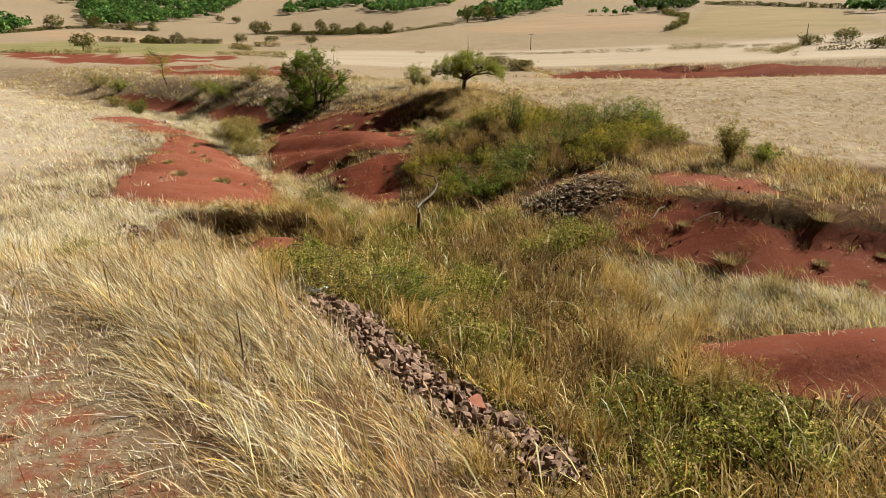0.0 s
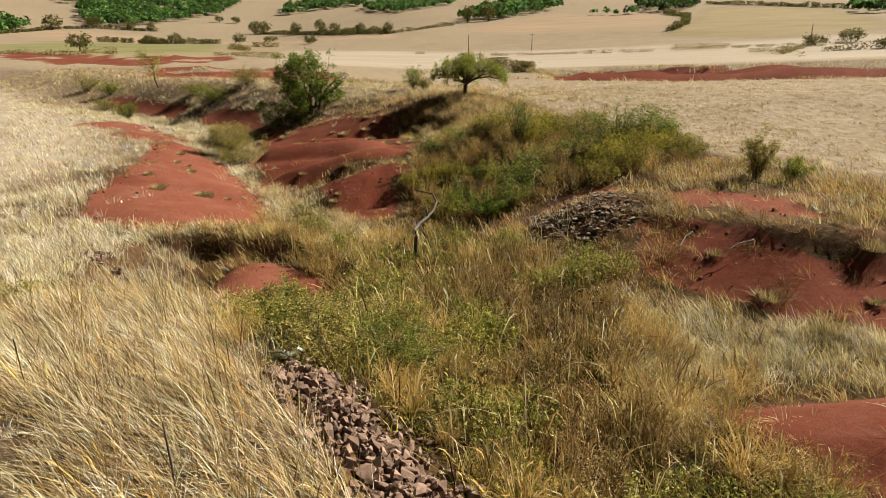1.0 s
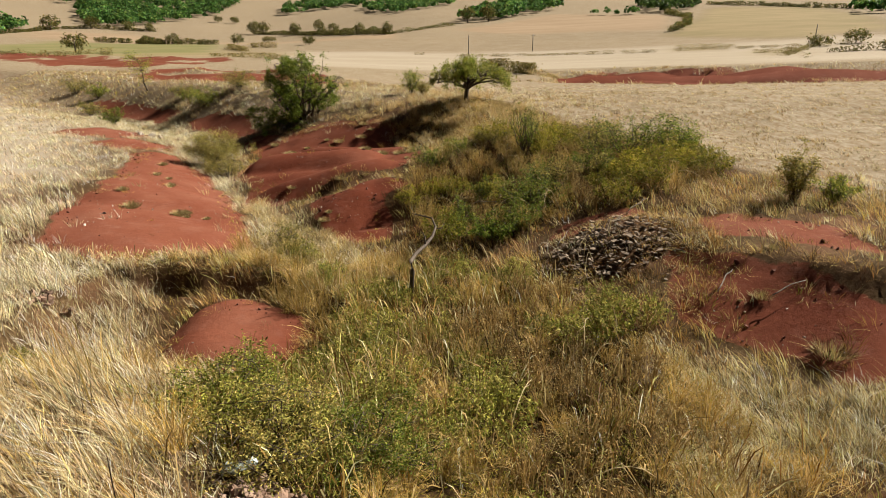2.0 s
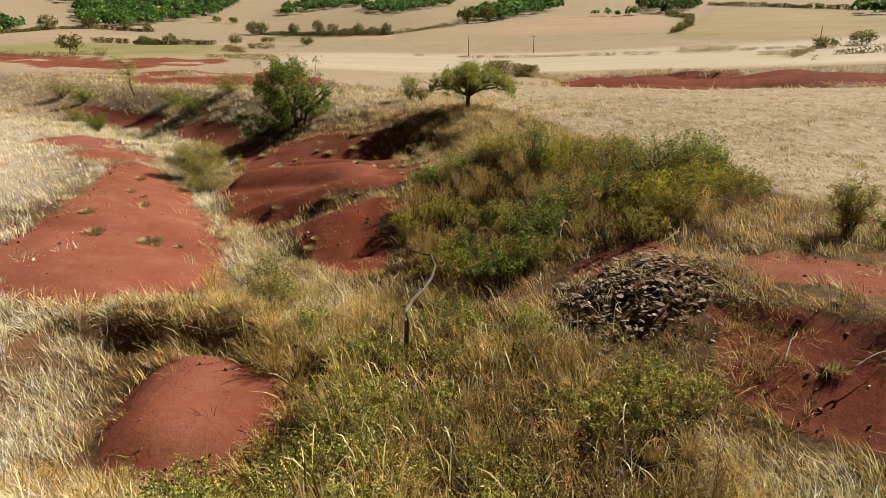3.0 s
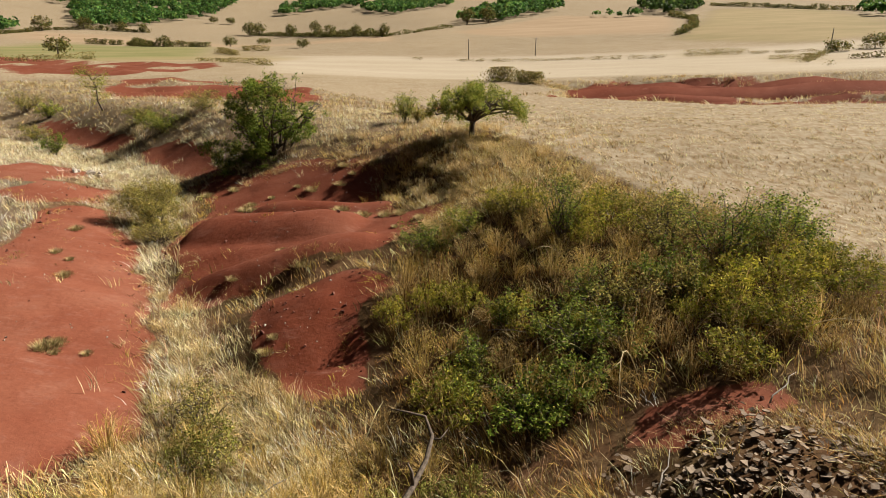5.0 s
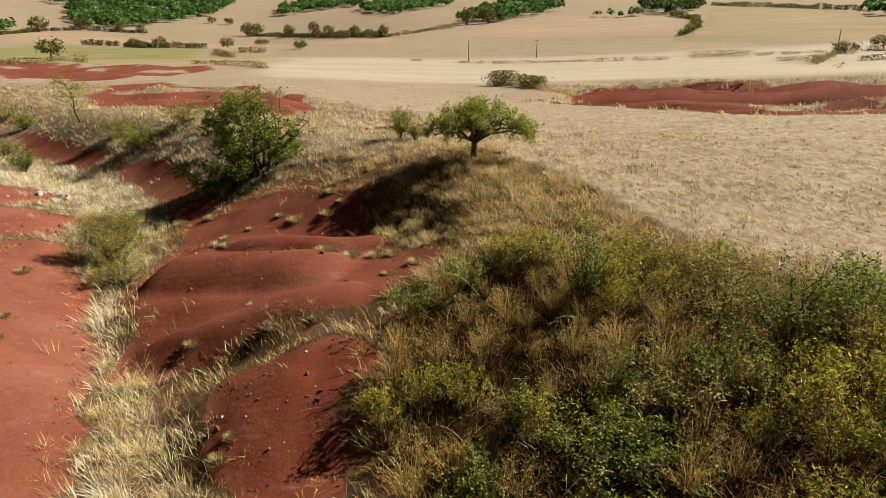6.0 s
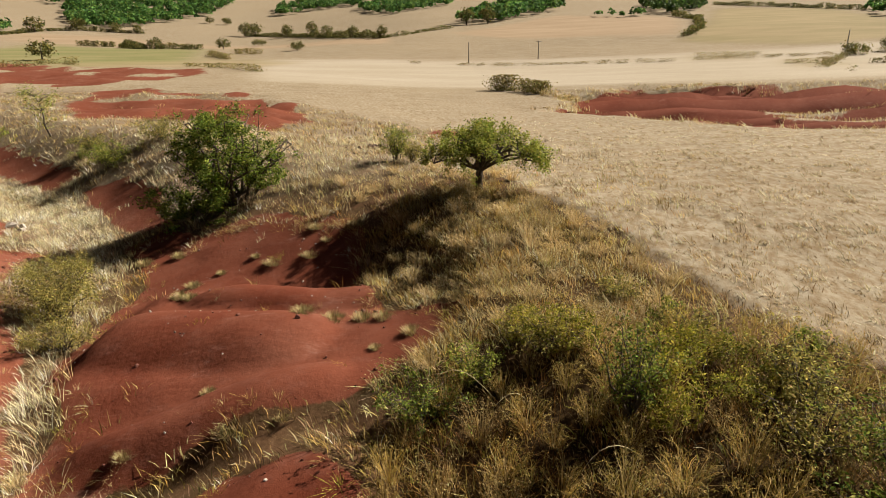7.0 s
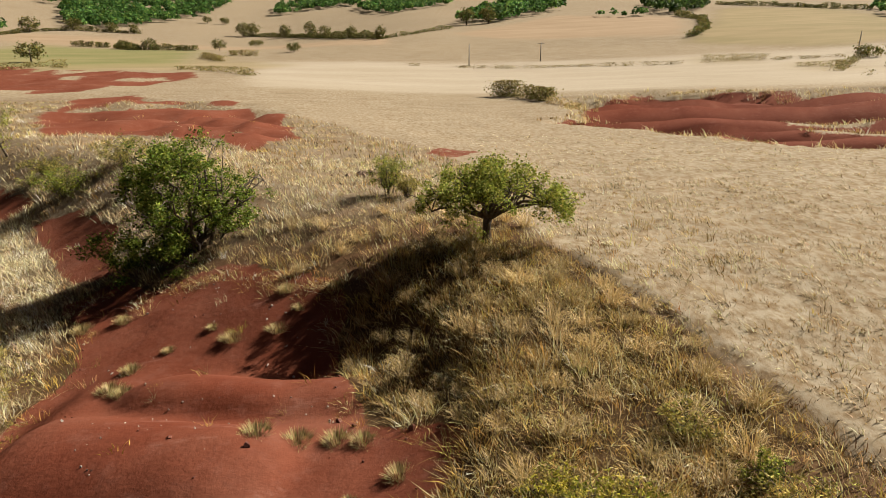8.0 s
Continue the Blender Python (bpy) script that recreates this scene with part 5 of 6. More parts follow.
grp = "weed clumps on the gully slope"
BRAMBLE = [(0.29, 0.30, 0.048), (0.40, 0.38, 0.065), (0.17, 0.19, 0.035), (0.48, 0.42, 0.10)]
bramble_kinds = [weed_clump("weed_clump", "dense olive-green bramble clump on the slope", 1.35, 1.05, BRAMBLE, STEM, 440 + i, 56, 10, 0.085, 0.18, group=grp) for i in range(3)]
stalk_kinds = [weed_clump("weed_clump", "tall brown stand of dry stalks on the slope", 1.0, 1.05, RUSTY, STEM, 450 + i, 62, 5, 0.050, 0.08, group=grp) for i in range(3)]
p = in_view(in_box(r, -1.4, 10.4, 23, 36, 8))
p = thin_out(r, p, scrubby(p[:, 0], p[:, 1]) * (1 - open_soil(p[:, 0], p[:, 1])) * sstep(-0.5, -0.15, fnoise(p[:, 0], p[:, 1], 2.0, 46)))
p = np.array(spaced(r, p, 0.72))
g = fnoise(p[:, 0], p[:, 1], 2.2, 47, 2)
high = 0.35 * sstep(27.0, 32.0, p[:, 1])
strew(bramble_kinds, p[g > 0.04 + high], 461, (0.6, 1.15))
strew(stalk_kinds, p[(g <= 0.04 + high) & (g > high - 0.22)], 462, (0.6, 1.1))
straw_kinds = [weed_clump("weed_clump", "tall straw-coloured stand of dry stalks on the slope", 1.05, 0.95, TAWNY, STRAW[:2] + GOLD[:2], 455 + i, 70, 5, 0.045, 0.16, group=grp) for i in range(3)]
strew(straw_kinds, p[g <= high - 0.22], 463, (0.6, 1.1))
leafy("weeds", "small olive leaves among the slope's scrub", thin_out(r, c, 0.5), 14, 0.11, 0.42, 0.045, [(0.25, 0.22, 0.045), (0.36, 0.27, 0.07), (0.34, 0.20, 0.07), (0.25, 0.14, 0.055)], (2, 3, 5, 4), 48)
c = in_view(in_box(r, -4, 8, 32, 47, 34))
c = thin_out(r, c, bankside(c[:, 0], c[:, 1]) * (1 - 0.99 * open_soil(c[:, 0], c[:, 1])) * (0.35 + 0.65 * (fnoise(c[:, 0], c[:, 1], 1.0, 60) > -0.1)))
leafy("weeds", "small dry leaves and seed heads on the slope below the tree", c, 9, 0.12, 0.40, 0.034, STRAW + BROWN + WEED, (4, 4, 3, 2, 3, 4, 2, 3, 0.6, 0.6, 0.4, 0.6), 79)
sown("weeds", "rank brown and straw grass on the slope below the tree", c, 13, 0.11, 0.40, 0.014, BROWN + GOLD + STRAW + WEED, (2, 3, 2, 4, 3, 2, 3, 1, 9, 5, 9, 2, 0.2, 0.3, 0.2, 0.3), 49, wind=0.8, fan=0.9, bow=0.7, tuft_tone=0.34)

grp = "straw tussocks on the gully banks"
tussock_kinds = [weed_clump("grass_tussock", "pale arching tussock of dry straw grass", 0.95, 0.50, TAWNY, STRAW[:3] + PALE[:2], 470 + i, 95, 2, 0.030, 0.30, "grass tussock", grp) for i in range(4)]
p = in_view(in_box(r, -9, 9, 32, 50, 5))
p = thin_out(r, p, (1 - open_soil(p[:, 0], p[:, 1])) * (1 - field_at(p[:, 0], p[:, 1])) * np.maximum(bankside(p[:, 0], p[:, 1]), 0.5 * sstep(44.5, 46, p[:, 1])) * sstep(-0.35, 0.1, fnoise(p[:, 0], p[:, 1], 1.6, 48)))
strew(tussock_kinds, spaced(r, p, 0.75), 471, (0.6, 1.25))
# the cream straw between the red slab and the small mound
c = in_view(in_box(r, -10, -1, 20, 33, 44))
c = thin_out(r, c, inside(c[:, 0] + 0.4 * fnoise(c[:, 0], c[:, 1], 1.2, 65), c[:, 1], CREAM_BANK, 0.4) * (1 - 0.95 * open_soil(c[:, 0], c[:, 1])) * (0.25 + 0.75 * (fnoise(c[:, 0], c[:, 1], 0.9, 67) > -0.2)))
sown("dry_grass", "cream straw grass beside the red slab", c, 13, 0.11, 0.40, 0.010, CREAM + STRAW[:3] + WEED[3:], (4, 3, 5, 2, 2, 3, 0.7), 77, wind=1.2, fan=0.9, bow=0.7, tuft_tone=0.3)
strew(tussock_kinds, spaced(r, thin_out(r, c, 0.3), 0.85), 472, (0.6, 1.1))
for x, y, q in ((-4.75, 23.5, 1.25), (-4.3, 23.1, 0.95), (-5.1, 23.0, 0.9)):
    copy_thing(green_kinds[1], pose(x, y, height_at(x, y) - 0.05, 0, 0, 70 * x) @ Matrix.Diagonal((q, q, q, 1)))
c = in_box(r, 2.2, 7.0, 18.2, 20.0, 9)
sown("dry_grass", "thin dry grass among the lower slabs", c[fnoise(c[:, 0], c[:, 1], 0.8, 72) > -0.1], 9, 0.12, 0.30, 0.008, BROWN + STRAW, (2, 3, 1, 4, 4, 3, 3, 2), 82, wind=0.6, fan=1.2, bow=0.7)
# straw over the crest of the slab pile
c = np.array(along([(4.1, 22.0), (5.4, 21.9), (6.3, 21.1), (6.75, 20.1), (6.7, 19.0)], 0.022, r, 0.22))
sown("dry_grass", "straw grass over the crest of the slab pile", c, 12, 0.11, 0.28, 0.009, STRAW + BROWN, (4, 3, 4, 2, 1, 2, 1, 2), 78, wind=1.4, fan=0.8, bow=0.75)
# stubble beside the ploughed step
c = in_box(r, 3.2, 17, 27, 56, 22)
c = thin_out(r, c, field_at(c[:, 0], c[:, 1]) * (1 - 0.99 * open_soil(c[:, 0], c[:, 1])) * (0.3 + 0.7 * (np.sin(3.6 * (c[:, 0] * 0.93 + c[:, 1] * 0.37) + 2 * fnoise(c[:, 0], c[:, 1], 4, 80)) > -0.2)))
sown("field_grass", "short brown stubble in rows beside the ploughed edge", c, 4, 0.05, 0.12, 0.017, FIELD_STRAW + BROWN, (3, 4, 2, 3, 3, 3, 2, 3), 81, wind=1.2, fan=0.8, tuft_tone=0.2)
# the right-hand field, then land farther off
c = in_view(in_box(r, 2, 45, 19, 78, 9.0))
swept = fnoise(c[:, 0] * 0.8 + c[:, 1] * 0.5, c[:, 1] * 1.5 - c[:, 0] * 0.9, 0.8, 58, 2)
c = thin_out(r, c, field_at(c[:, 0], c[:, 1]) * (1 - 0.99 * open_soil(c[:, 0], c[:, 1])) * sstep(95, 30, c[:, 1]) * sstep(-0.25, 0.15, swept))
sown("field_grass", "short pale grass in wind-swept tufts over the field", c, 10, 0.12, 0.17, 0.023, FIELD_STRAW + BROWN, (6, 4, 5, 2, 0.2, 0.4, 0.1, 0.4), 39, wind=1.9, bow=0.75, tuft_tone=0.16)
c = in_view(in_box(r, -62, -14, 20, 80, 3.2))
c = thin_out(r, c, field_at(c[:, 0], c[:, 1]) * 0.9)
sown("field_grass", "short pale grass over the upper field", c, 10, 0.17, 0.22, 0.022, PALE, (4, 2, 6, 1), 40, wind=1.4, tuft_tone=0.10)
c = in_view(in_box(r, -60, 4, 54, 100, 3.0))
c = thin_out(r, c, (1 - field_at(c[:, 0], c[:, 1])) * (1 - 0.99 * open_soil(c[:, 0], c[:, 1])))
sown("dry_grass", "dry tufted grass at the valley head", c, 6, 0.24, 0.36, 0.032, PALE + STRAW + BROWN + WEED, (4, 3, 4, 2, 4, 3, 3, 2, 1, 2, 1, 2, 0.6, 0.6, 0.4, 0.6), 41, wind=1.2, fan=0.8, bow=0.7)
# the tangle that hangs over the undercut bank by the small mound
c = np.array(along([(-8.8, 20.0), (-7.6, 20.4), (-6.0, 20.6), (-4.2, 20.8)], 0.010, r, 0.26))
sown("weeds", "dark tangle of dry stems over the undercut bank", thin_out(r, c, 0.08 + 0.6 * (fnoise(c[:, 0], c[:, 1], 0.7, 63) > 0.05)), 12, 0.12, 0.24, 0.010, BROWN + STRAW + WEED, (4, 4, 3, 4, 2, 2, 2, 1, 2, 2, 1, 2), 43, fan=2.0, wind=0.2, tuft_tone=0.4)
leafy("weeds", "brown dead leaves in the tangle over the bank", thin_out(r, c, 0.5 * (fnoise(c[:, 0], c[:, 1], 0.7, 63) > 0.0)), 10, 0.12, 0.30, 0.045, BROWN + WEED + STRAW, (3, 3, 2, 3, 3, 3, 1, 3, 1, 1, 1, 0.5), 50)
g = in_box(r, 14, 70, 66, 118, 2.2)
g = thin_out(r, g, inside(g[:, 0], g[:, 1], CUT, 1.0) * (bare_at(g[:, 0], g[:, 1]) < 0.5))
sown("dry_grass", "pale grass in strips along the red cutting", g, 9, 0.3, 0.45, 0.05, STRAW, (5, 2, 5, 1), 44)
c = np.array(along(CUT + [CUT[0]], 0.22, r, 0.9))
sown("dry_grass", "pale grass fringing the red cutting", c, 10, 0.25, 0.5, 0.05, STRAW, (5, 2, 5, 1), 42)

# pale dry flower stalks along the slab's front and over the straw
c = np.r_[np.array(along([(-13, 20.2), (-11, 20.3), (-9, 20.4), (-7.6, 21.0), (-6.6, 22.4)], 0.05, r, 0.18)), np.array(along([(4.0, 7.0), (5.2, 6.6), (6.8, 6.2)], 0.08, r, 0.3))]
sown("dry_stalks", "pale dry flower stalks at the edge of the red slab", c, 3, 0.05, 0.38, 0.012, STRAW, (3, 1, 5, 0.2), 45, wind=0.3, fan=0.8, mid=0.85, belly=2.2, bow=0.9)

# grass hanging over the rims of the low scarps, and brown clods' weeds along the ploughed step
for i, (pts, label) in enumerate(((SCARPS[0][0], "dry grass hanging over the red bank's rim"), (SCARPS[1][0], "dry grass hanging over the undercut bank"))):
    c = np.array(along(pts, 0.05, r, 0.13)) + (0.08, 0.34 - 0.22 * i)
    c = c[fnoise(c[:, 0], c[:, 1], 0.7, 64 + i) > 0.08]
    sown("dry_grass", label, c, 12, 0.09, 0.19 + 0.04 * i, 0.009, BROWN + STRAW, (3, 4, 2, 4, 3, 3, 1, 2), 66 + i, wind=0.9, fan=1.3, bow=0.8, tuft_tone=0.34)
c = np.array(along(STEP, 0.03, r, 0.16))
c = c[fnoise(c[:, 0], c[:, 1], 0.9, 68) > -0.2]
sown("dry_grass", "brown ragged grass along the ploughed field edge", c, 9, 0.09, 0.16, 0.014, BROWN, (4, 3, 4, 2), 69, wind=1.2, fan=1.0)
c = in_view(in_box(r, 5.6, 16.5, 12.0, 18.5, 4.5))
c = thin_out(r, c, open_soil(c[:, 0], c[:, 1]) * (fnoise(c[:, 0], c[:, 1], 1.1, 70) > 0.02))
sown("dry_grass", "scattered dry tufts on the red bank", c, 22, 0.09, 0.26, 0.008, BROWN + STRAW, (3, 4, 2, 4, 2, 3, 1, 1), 71, fan=1.2, tuft_tone=0.3)

# the brown tangle on the slab pile's skirts, and pale grass left of the undercut bank
c = in_box(r, 1.8, 7.2, 15.4, 20.8, 42)
q = np.hypot((c[:, 0] - 4.6) / 2.4, (c[:, 1] - 19.9) / 2.2)
c = c[(q > 0.72 - 0.4 * sstep(20.0, 19.0, c[:, 1]) - 0.5 * r.uniform(0, 1, len(c)) ** 3) & (q < 2.1 - 0.75 * sstep(5.0, 6.4, c[:, 0])) & (fnoise(c[:, 0], c[:, 1], 0.7, 73) > -0.1)]
sown("dry_grass", "brown dry tangle round the slab pile", c, 13, 0.10, 0.30, 0.008, BROWN + STRAW + WEED, (4, 4, 3, 4, 2, 2, 1, 2, 1, 1, 1, 1), 74, fan=1.4, wind=0.6, bow=0.7, tuft_tone=0.34)
c = in_view(in_box(r, -15, -6.4, 13.5, 21.0, 36))
c = thin_out(r, c, (1 - open_soil(c[:, 0], c[:, 1])) * sstep(-6.6, -7.6, c[:, 0] + 0.25 * (c[:, 1] - 17)) * (fnoise(c[:, 0], c[:, 1], 1.0, 75) > -0.35))
sown("dry_grass", "greyish pale straw beside the small red mound", c, 13, 0.11, 0.42, 0.009, PALE + CREAM, (3, 2, 4, 1, 3, 1, 4), 76, fan=0.9, wind=1.4, bow=0.75)

# small tufts along the ragged edges of the bare marl
c = in_view(in_box(r, -24, 12, 6, 50, 9.0))
c = c[open_soil(c[:, 0], c[:, 1]) > 0.5]
rim = np.zeros(len(c))
for k in range(8):
    a = 0.785 * k
    rim = np.maximum(rim, bare_at(c[:, 0] + 0.75 * math.cos(a), c[:, 1] + 0.75 * math.sin(a)) < 0.4)
c = thin_out(r, c, 0.75 * rim * (fnoise(c[:, 0], c[:, 1], 0.9, 82) > -0.05) + 0.012)
sown("dry_grass", "small dry tufts along the edges of the red marl", c, 20, 0.08, 0.22, 0.008, STRAW + BROWN + WEED, (3, 3, 2, 2, 2, 3, 1, 3, 1, 1, 0.5, 1), 83, fan=1.4, tuft_tone=0.34)

# thick pale straw on the valley floor, and the grassy lip above the red slope
c = in_view(in_box(r, -34, -6, 30, 62, 11))
c = thin_out(r, c, inside(c[:, 0] + 0.8 * fnoise(c[:, 0], c[:, 1], 2.0, 84), c[:, 1], VALLEY_STRAW, 0.6) * (1 - open_soil(c[:, 0], c[:, 1])) * (fnoise(c[:, 0], c[:, 1], 1.2, 85) > -0.4))
sown("dry_grass", "thick cream-coloured straw on the valley floor", c, 12, 0.13, 0.42, 0.013, CREAM, (4, 3, 4), 86, wind=1.2, fan=0.9, bow=0.7)
c = np.array(along([(-13.6, 47.0), (-11.2, 46.4), (-9.0, 46.6), (-7.2, 46.4), (-5.2, 45.2), (-3.6, 44.2), (-2.8, 43.0), (-2.9, 41.6)], 0.03, r, 0.42))
c = c[fnoise(c[:, 0], c[:, 1], 0.9, 87) > -0.1]
sown("dry_grass", "ragged grass along the lip of the red slope", c, 12, 0.11, 0.32, 0.012, STRAW + BROWN + PALE, (4, 4, 3, 2, 2, 3, 1, 3, 2, 1, 2, 1), 88, wind=0.9, fan=1.2, bow=0.75, tuft_tone=0.32)
# ---- stones, and what lies about ----
def hull_mesh(name, pts, mat):
    bm = bmesh.new()
    for p in pts:
        bm.verts.new(p)
    got = bmesh.ops.convex_hull(bm, input=bm.verts)
    bmesh.ops.delete(bm, geom=list({v for v in got["geom_interior"] + got["geom_unused"] if isinstance(v, bmesh.types.BMVert)}), context="VERTS")
    me = bpy.data.meshes.new(name)
    bm.to_mesh(me)
    bm.free()
    me.materials.append(mat)
    return me


def rock_meshes(n, mat, seed, flat=(0.7, 0.45)):
    r = np.random.default_rng(seed)
    out = []
    for _ in range(n):
        p = r.normal(size=(13, 3))
        p /= np.linalg.norm(p, axis=1)[:, None] * r.uniform(0.85, 1.2, 13)[:, None]
        out.append(hull_mesh("stone", p * (0.5, 0.5 * r.uniform(flat[0], 1), 0.5 * r.uniform(flat[1], 0.8)), mat))
    return out


def slab_meshes(n, mat, seed):
    r = np.random.default_rng(seed)
    out = []
    for _ in range(n):
        k = 7
        a = np.sort(r.uniform(0, 2 * math.pi, k))
        q = r.uniform(0.38, 0.55, k)
        wide = r.uniform(0.5, 0.9)
        t = r.uniform(0.03, 0.065)
        ring = np.c_[q * np.cos(a), wide * q * np.sin(a)]
        out.append(hull_mesh("slab", np.r_[np.c_[ring, np.full(k, t)], np.c_[ring * 0.94, np.full(k, -t)]], mat))
    return out


def lay(name, me, parent, x, y, z, size, r, tilt):
    ob = new(name, me)
    ob.parent = parent
    m = Matrix.Translation((x, y, z)) @ Euler((r.normal(0, tilt), r.normal(0, tilt), r.uniform(0, 6.3))).to_matrix().to_4x4() @ Matrix.Diagonal((size, size, size, 1))
    ob.matrix_basis = parent.matrix_basis.inverted() @ m
    return ob


def rubble_bank():
    r = np.random.default_rng(81)
    pile = thing("stone_pile", -0.4, 7.75, None, "long heap of broken brown stones on the gully's rim", "stones")
    kinds = rock_meshes(9, RUBBLE, 82)
    spots = along(SPINE, 0.0036, r, 0.0)
    count = 0
    rest_v, rest_f = [], []
    for k, (x, y) in enumerate(spots):
        side = float(np.clip(r.normal(0, 0.40), -0.85, 0.85))
        x, y = x + 0.62 * side + r.normal(0, 0.05), y + 0.72 * side + r.normal(0, 0.05)
        size = float(np.clip(r.lognormal(-2.2, 0.45), 0.04, 0.25))
        z = height_at(x, y) + 0.10 * math.exp(-((side / 0.3) ** 2)) * r.uniform(0.2, 1.3) + size * 0.15
        me = kinds[r.integers(len(kinds))]
        if count < 300 and (size > 0.13 or k % 5 == 0):
            lay("stone", me, pile, x, y, z, size, r, 0.7)
            count += 1
        else:
            m = Matrix.Translation((x, y, z)) @ Euler(tuple(r.uniform(0, 6.3, 3))).to_matrix().to_4x4() @ Matrix.Diagonal((size, size, size, 1))
            m = pile.matrix_basis.inverted() @ m
            start = len(rest_v)
            rest_v += [m @ v.co for v in me.vertices]
            rest_f += [tuple(start + i for i in p.vertices) for p in me.polygons]
    tagged(part("stone_rubble", mesh_from("stone_rubble", rest_v, rest_f, RUBBLE), pile), "small broken stones between larger ones", kind="stuff")
    big = rock_meshes(2, stone_material("red_rock", [(0.0, (0.30, 0.10, 0.06)), (1.0, (0.42, 0.17, 0.10))]), 83)
    tagged(lay("stone", big[0], pile, 0.45, 7.2, height_at(0.45, 7.2) + 0.16, 0.36, r, 0.5), "larger rust-red stone")


def slab_heap():
    r = np.random.default_rng(85)
    cx, cy = 4.5, 20.3
    pile = thing("slab_pile", cx, cy, None, "mound of broken grey stone slabs beside red soil", "stones")
    kinds = slab_meshes(9, SLATE, 86)
    rest_v, rest_f = [], []
    n = 1500
    for k in range(n):
        q, a = 1.35 * r.uniform(0, 1) ** 0.62, r.uniform(0, 6.283)
        x, y = cx - 0.1 + 1.9 * q * math.cos(a) * r.uniform(0.8, 1.15), cy - 0.2 + 1.6 * q * math.sin(a) * r.uniform(0.8, 1.15)
        if fnoise(np.array([x]), np.array([y]), 0.9, 87)[0] < -0.75 + 0.55 * q * q:
            continue
        size = float(np.clip(r.lognormal(-1.95, 0.36), 0.09, 0.32))
        z = height_at(x, y) + r.uniform(0.0, 0.09)
        me = kinds[r.integers(len(kinds))]
        if k < 300:
            lay("slab", me, pile, x, y, z + 0.02, size, r, 0.15)
        else:
            size *= 0.7
            m = Matrix.Translation((x, y, z)) @ Euler((r.normal(0, 0.35), r.normal(0, 0.35), r.uniform(0, 6.3))).to_matrix().to_4x4() @ Matrix.Diagonal((size, size, size, 1))
            m = pile.matrix_basis.inverted() @ m
            start = len(rest_v)
            rest_v += [m @ v.co for v in me.vertices]
            rest_f += [tuple(start + i for i in p.vertices) for p in me.polygons]
    tagged(part("slab_rubble", mesh_from("slab_rubble", rest_v, rest_f, SLATE), pile), "smaller slab pieces between larger ones", kind="stuff")


def small_heap(x, y, n, spread, size, label, mat, seed):
    r = np.random.default_rng(seed)
    pile = thing("stone_pile", x, y, None, label, "stones")
    kinds = rock_meshes(4, mat, seed + 1)
    for _ in range(n):
        px, py = x + r.normal(0, spread), y + r.normal(0, spread * 0.6)
        s = size * r.uniform(0.6, 1.5)
        lay("stone", kinds[r.integers(4)], pile, px, py, height_at(px, py) + s * 0.2, s, r, 0.6)


def pebbles():
    """Pale chips strewn over the bare marl."""
    r = np.random.default_rng(91)
    xy = in_box(r, -24, 12, 6, 50, 3.2)
    b = bare_at(xy[:, 0], xy[:, 1])
    clump = fnoise(xy[:, 0], xy[:, 1], 1.6, 92)
    dome = np.hypot(xy[:, 0] + 4.2, xy[:, 1] - 28.0) < 1.8
    xy = xy[(b > 0.6) & ((clump > 0.12) | dome)]
    base = rock_meshes(3, PALE_STONE, 93)
    v, f = [], []
    for x, y in xy:
        s = float(np.clip(r.lognormal(-3.1, 0.45), 0.02, 0.16))
        me = base[r.integers(3)]
        m = Matrix.Translation((x, y, height_at(x, y) + s * 0.15)) @ Euler(tuple(r.uniform(0, 6.3, 3))).to_matrix().to_4x4() @ Matrix.Diagonal((s, s, s, 1))
        start = len(v)
        v += [m @ p.co for p in me.vertices]
        f += [tuple(start + i for i in p.vertices) for p in me.polygons]
    tagged(new("pebbles", mesh_from("pebbles", v, f, PALE_STONE)), "pale stone chips strewn over the red marl", "pebbles", kind="stuff")


def clods():
    """Crumbled lumps of red marl, thickest along its ragged rims and under the humps."""
    r = np.random.default_rng(104)
    xy = in_view(in_box(r, -20, 12, 12, 50, 6.0))
    xy = xy[open_soil(xy[:, 0], xy[:, 1]) > 0.5]
    rim = np.zeros(len(xy))
    for k in range(8):
        rim = np.maximum(rim, bare_at(xy[:, 0] + 0.7 * math.cos(0.785 * k), xy[:, 1] + 0.7 * math.sin(0.785 * k)) < 0.4)
    dome = np.hypot(xy[:, 0] + 4.6, xy[:, 1] - 28.0) < 1.9
    xy = xy[r.uniform(size=len(xy)) < 0.55 * rim + 0.05 + 0.5 * dome]
    base = rock_meshes(4, CLOD, 105)
    v, f = [], []
    for x, y in xy:
        s = float(np.clip(r.lognormal(-2.55, 0.5), 0.04, 0.28))
        me = base[r.integers(4)]
        m = Matrix.Translation((x, y, height_at(x, y) + s * 0.1)) @ Euler(tuple(r.uniform(0, 6.3, 3))).to_matrix().to_4x4() @ Matrix.Diagonal((s, s, s * 0.7, 1))
        start = len(v)
        v += [m @ p.co for p in me.vertices]
        f += [tuple(start + i for i in p.vertices) for p in me.polygons]
    tagged(new("clods", mesh_from("clods", v, f, CLOD)), "crumbled clods of dark red marl along its rims", "clods", kind="stuff")


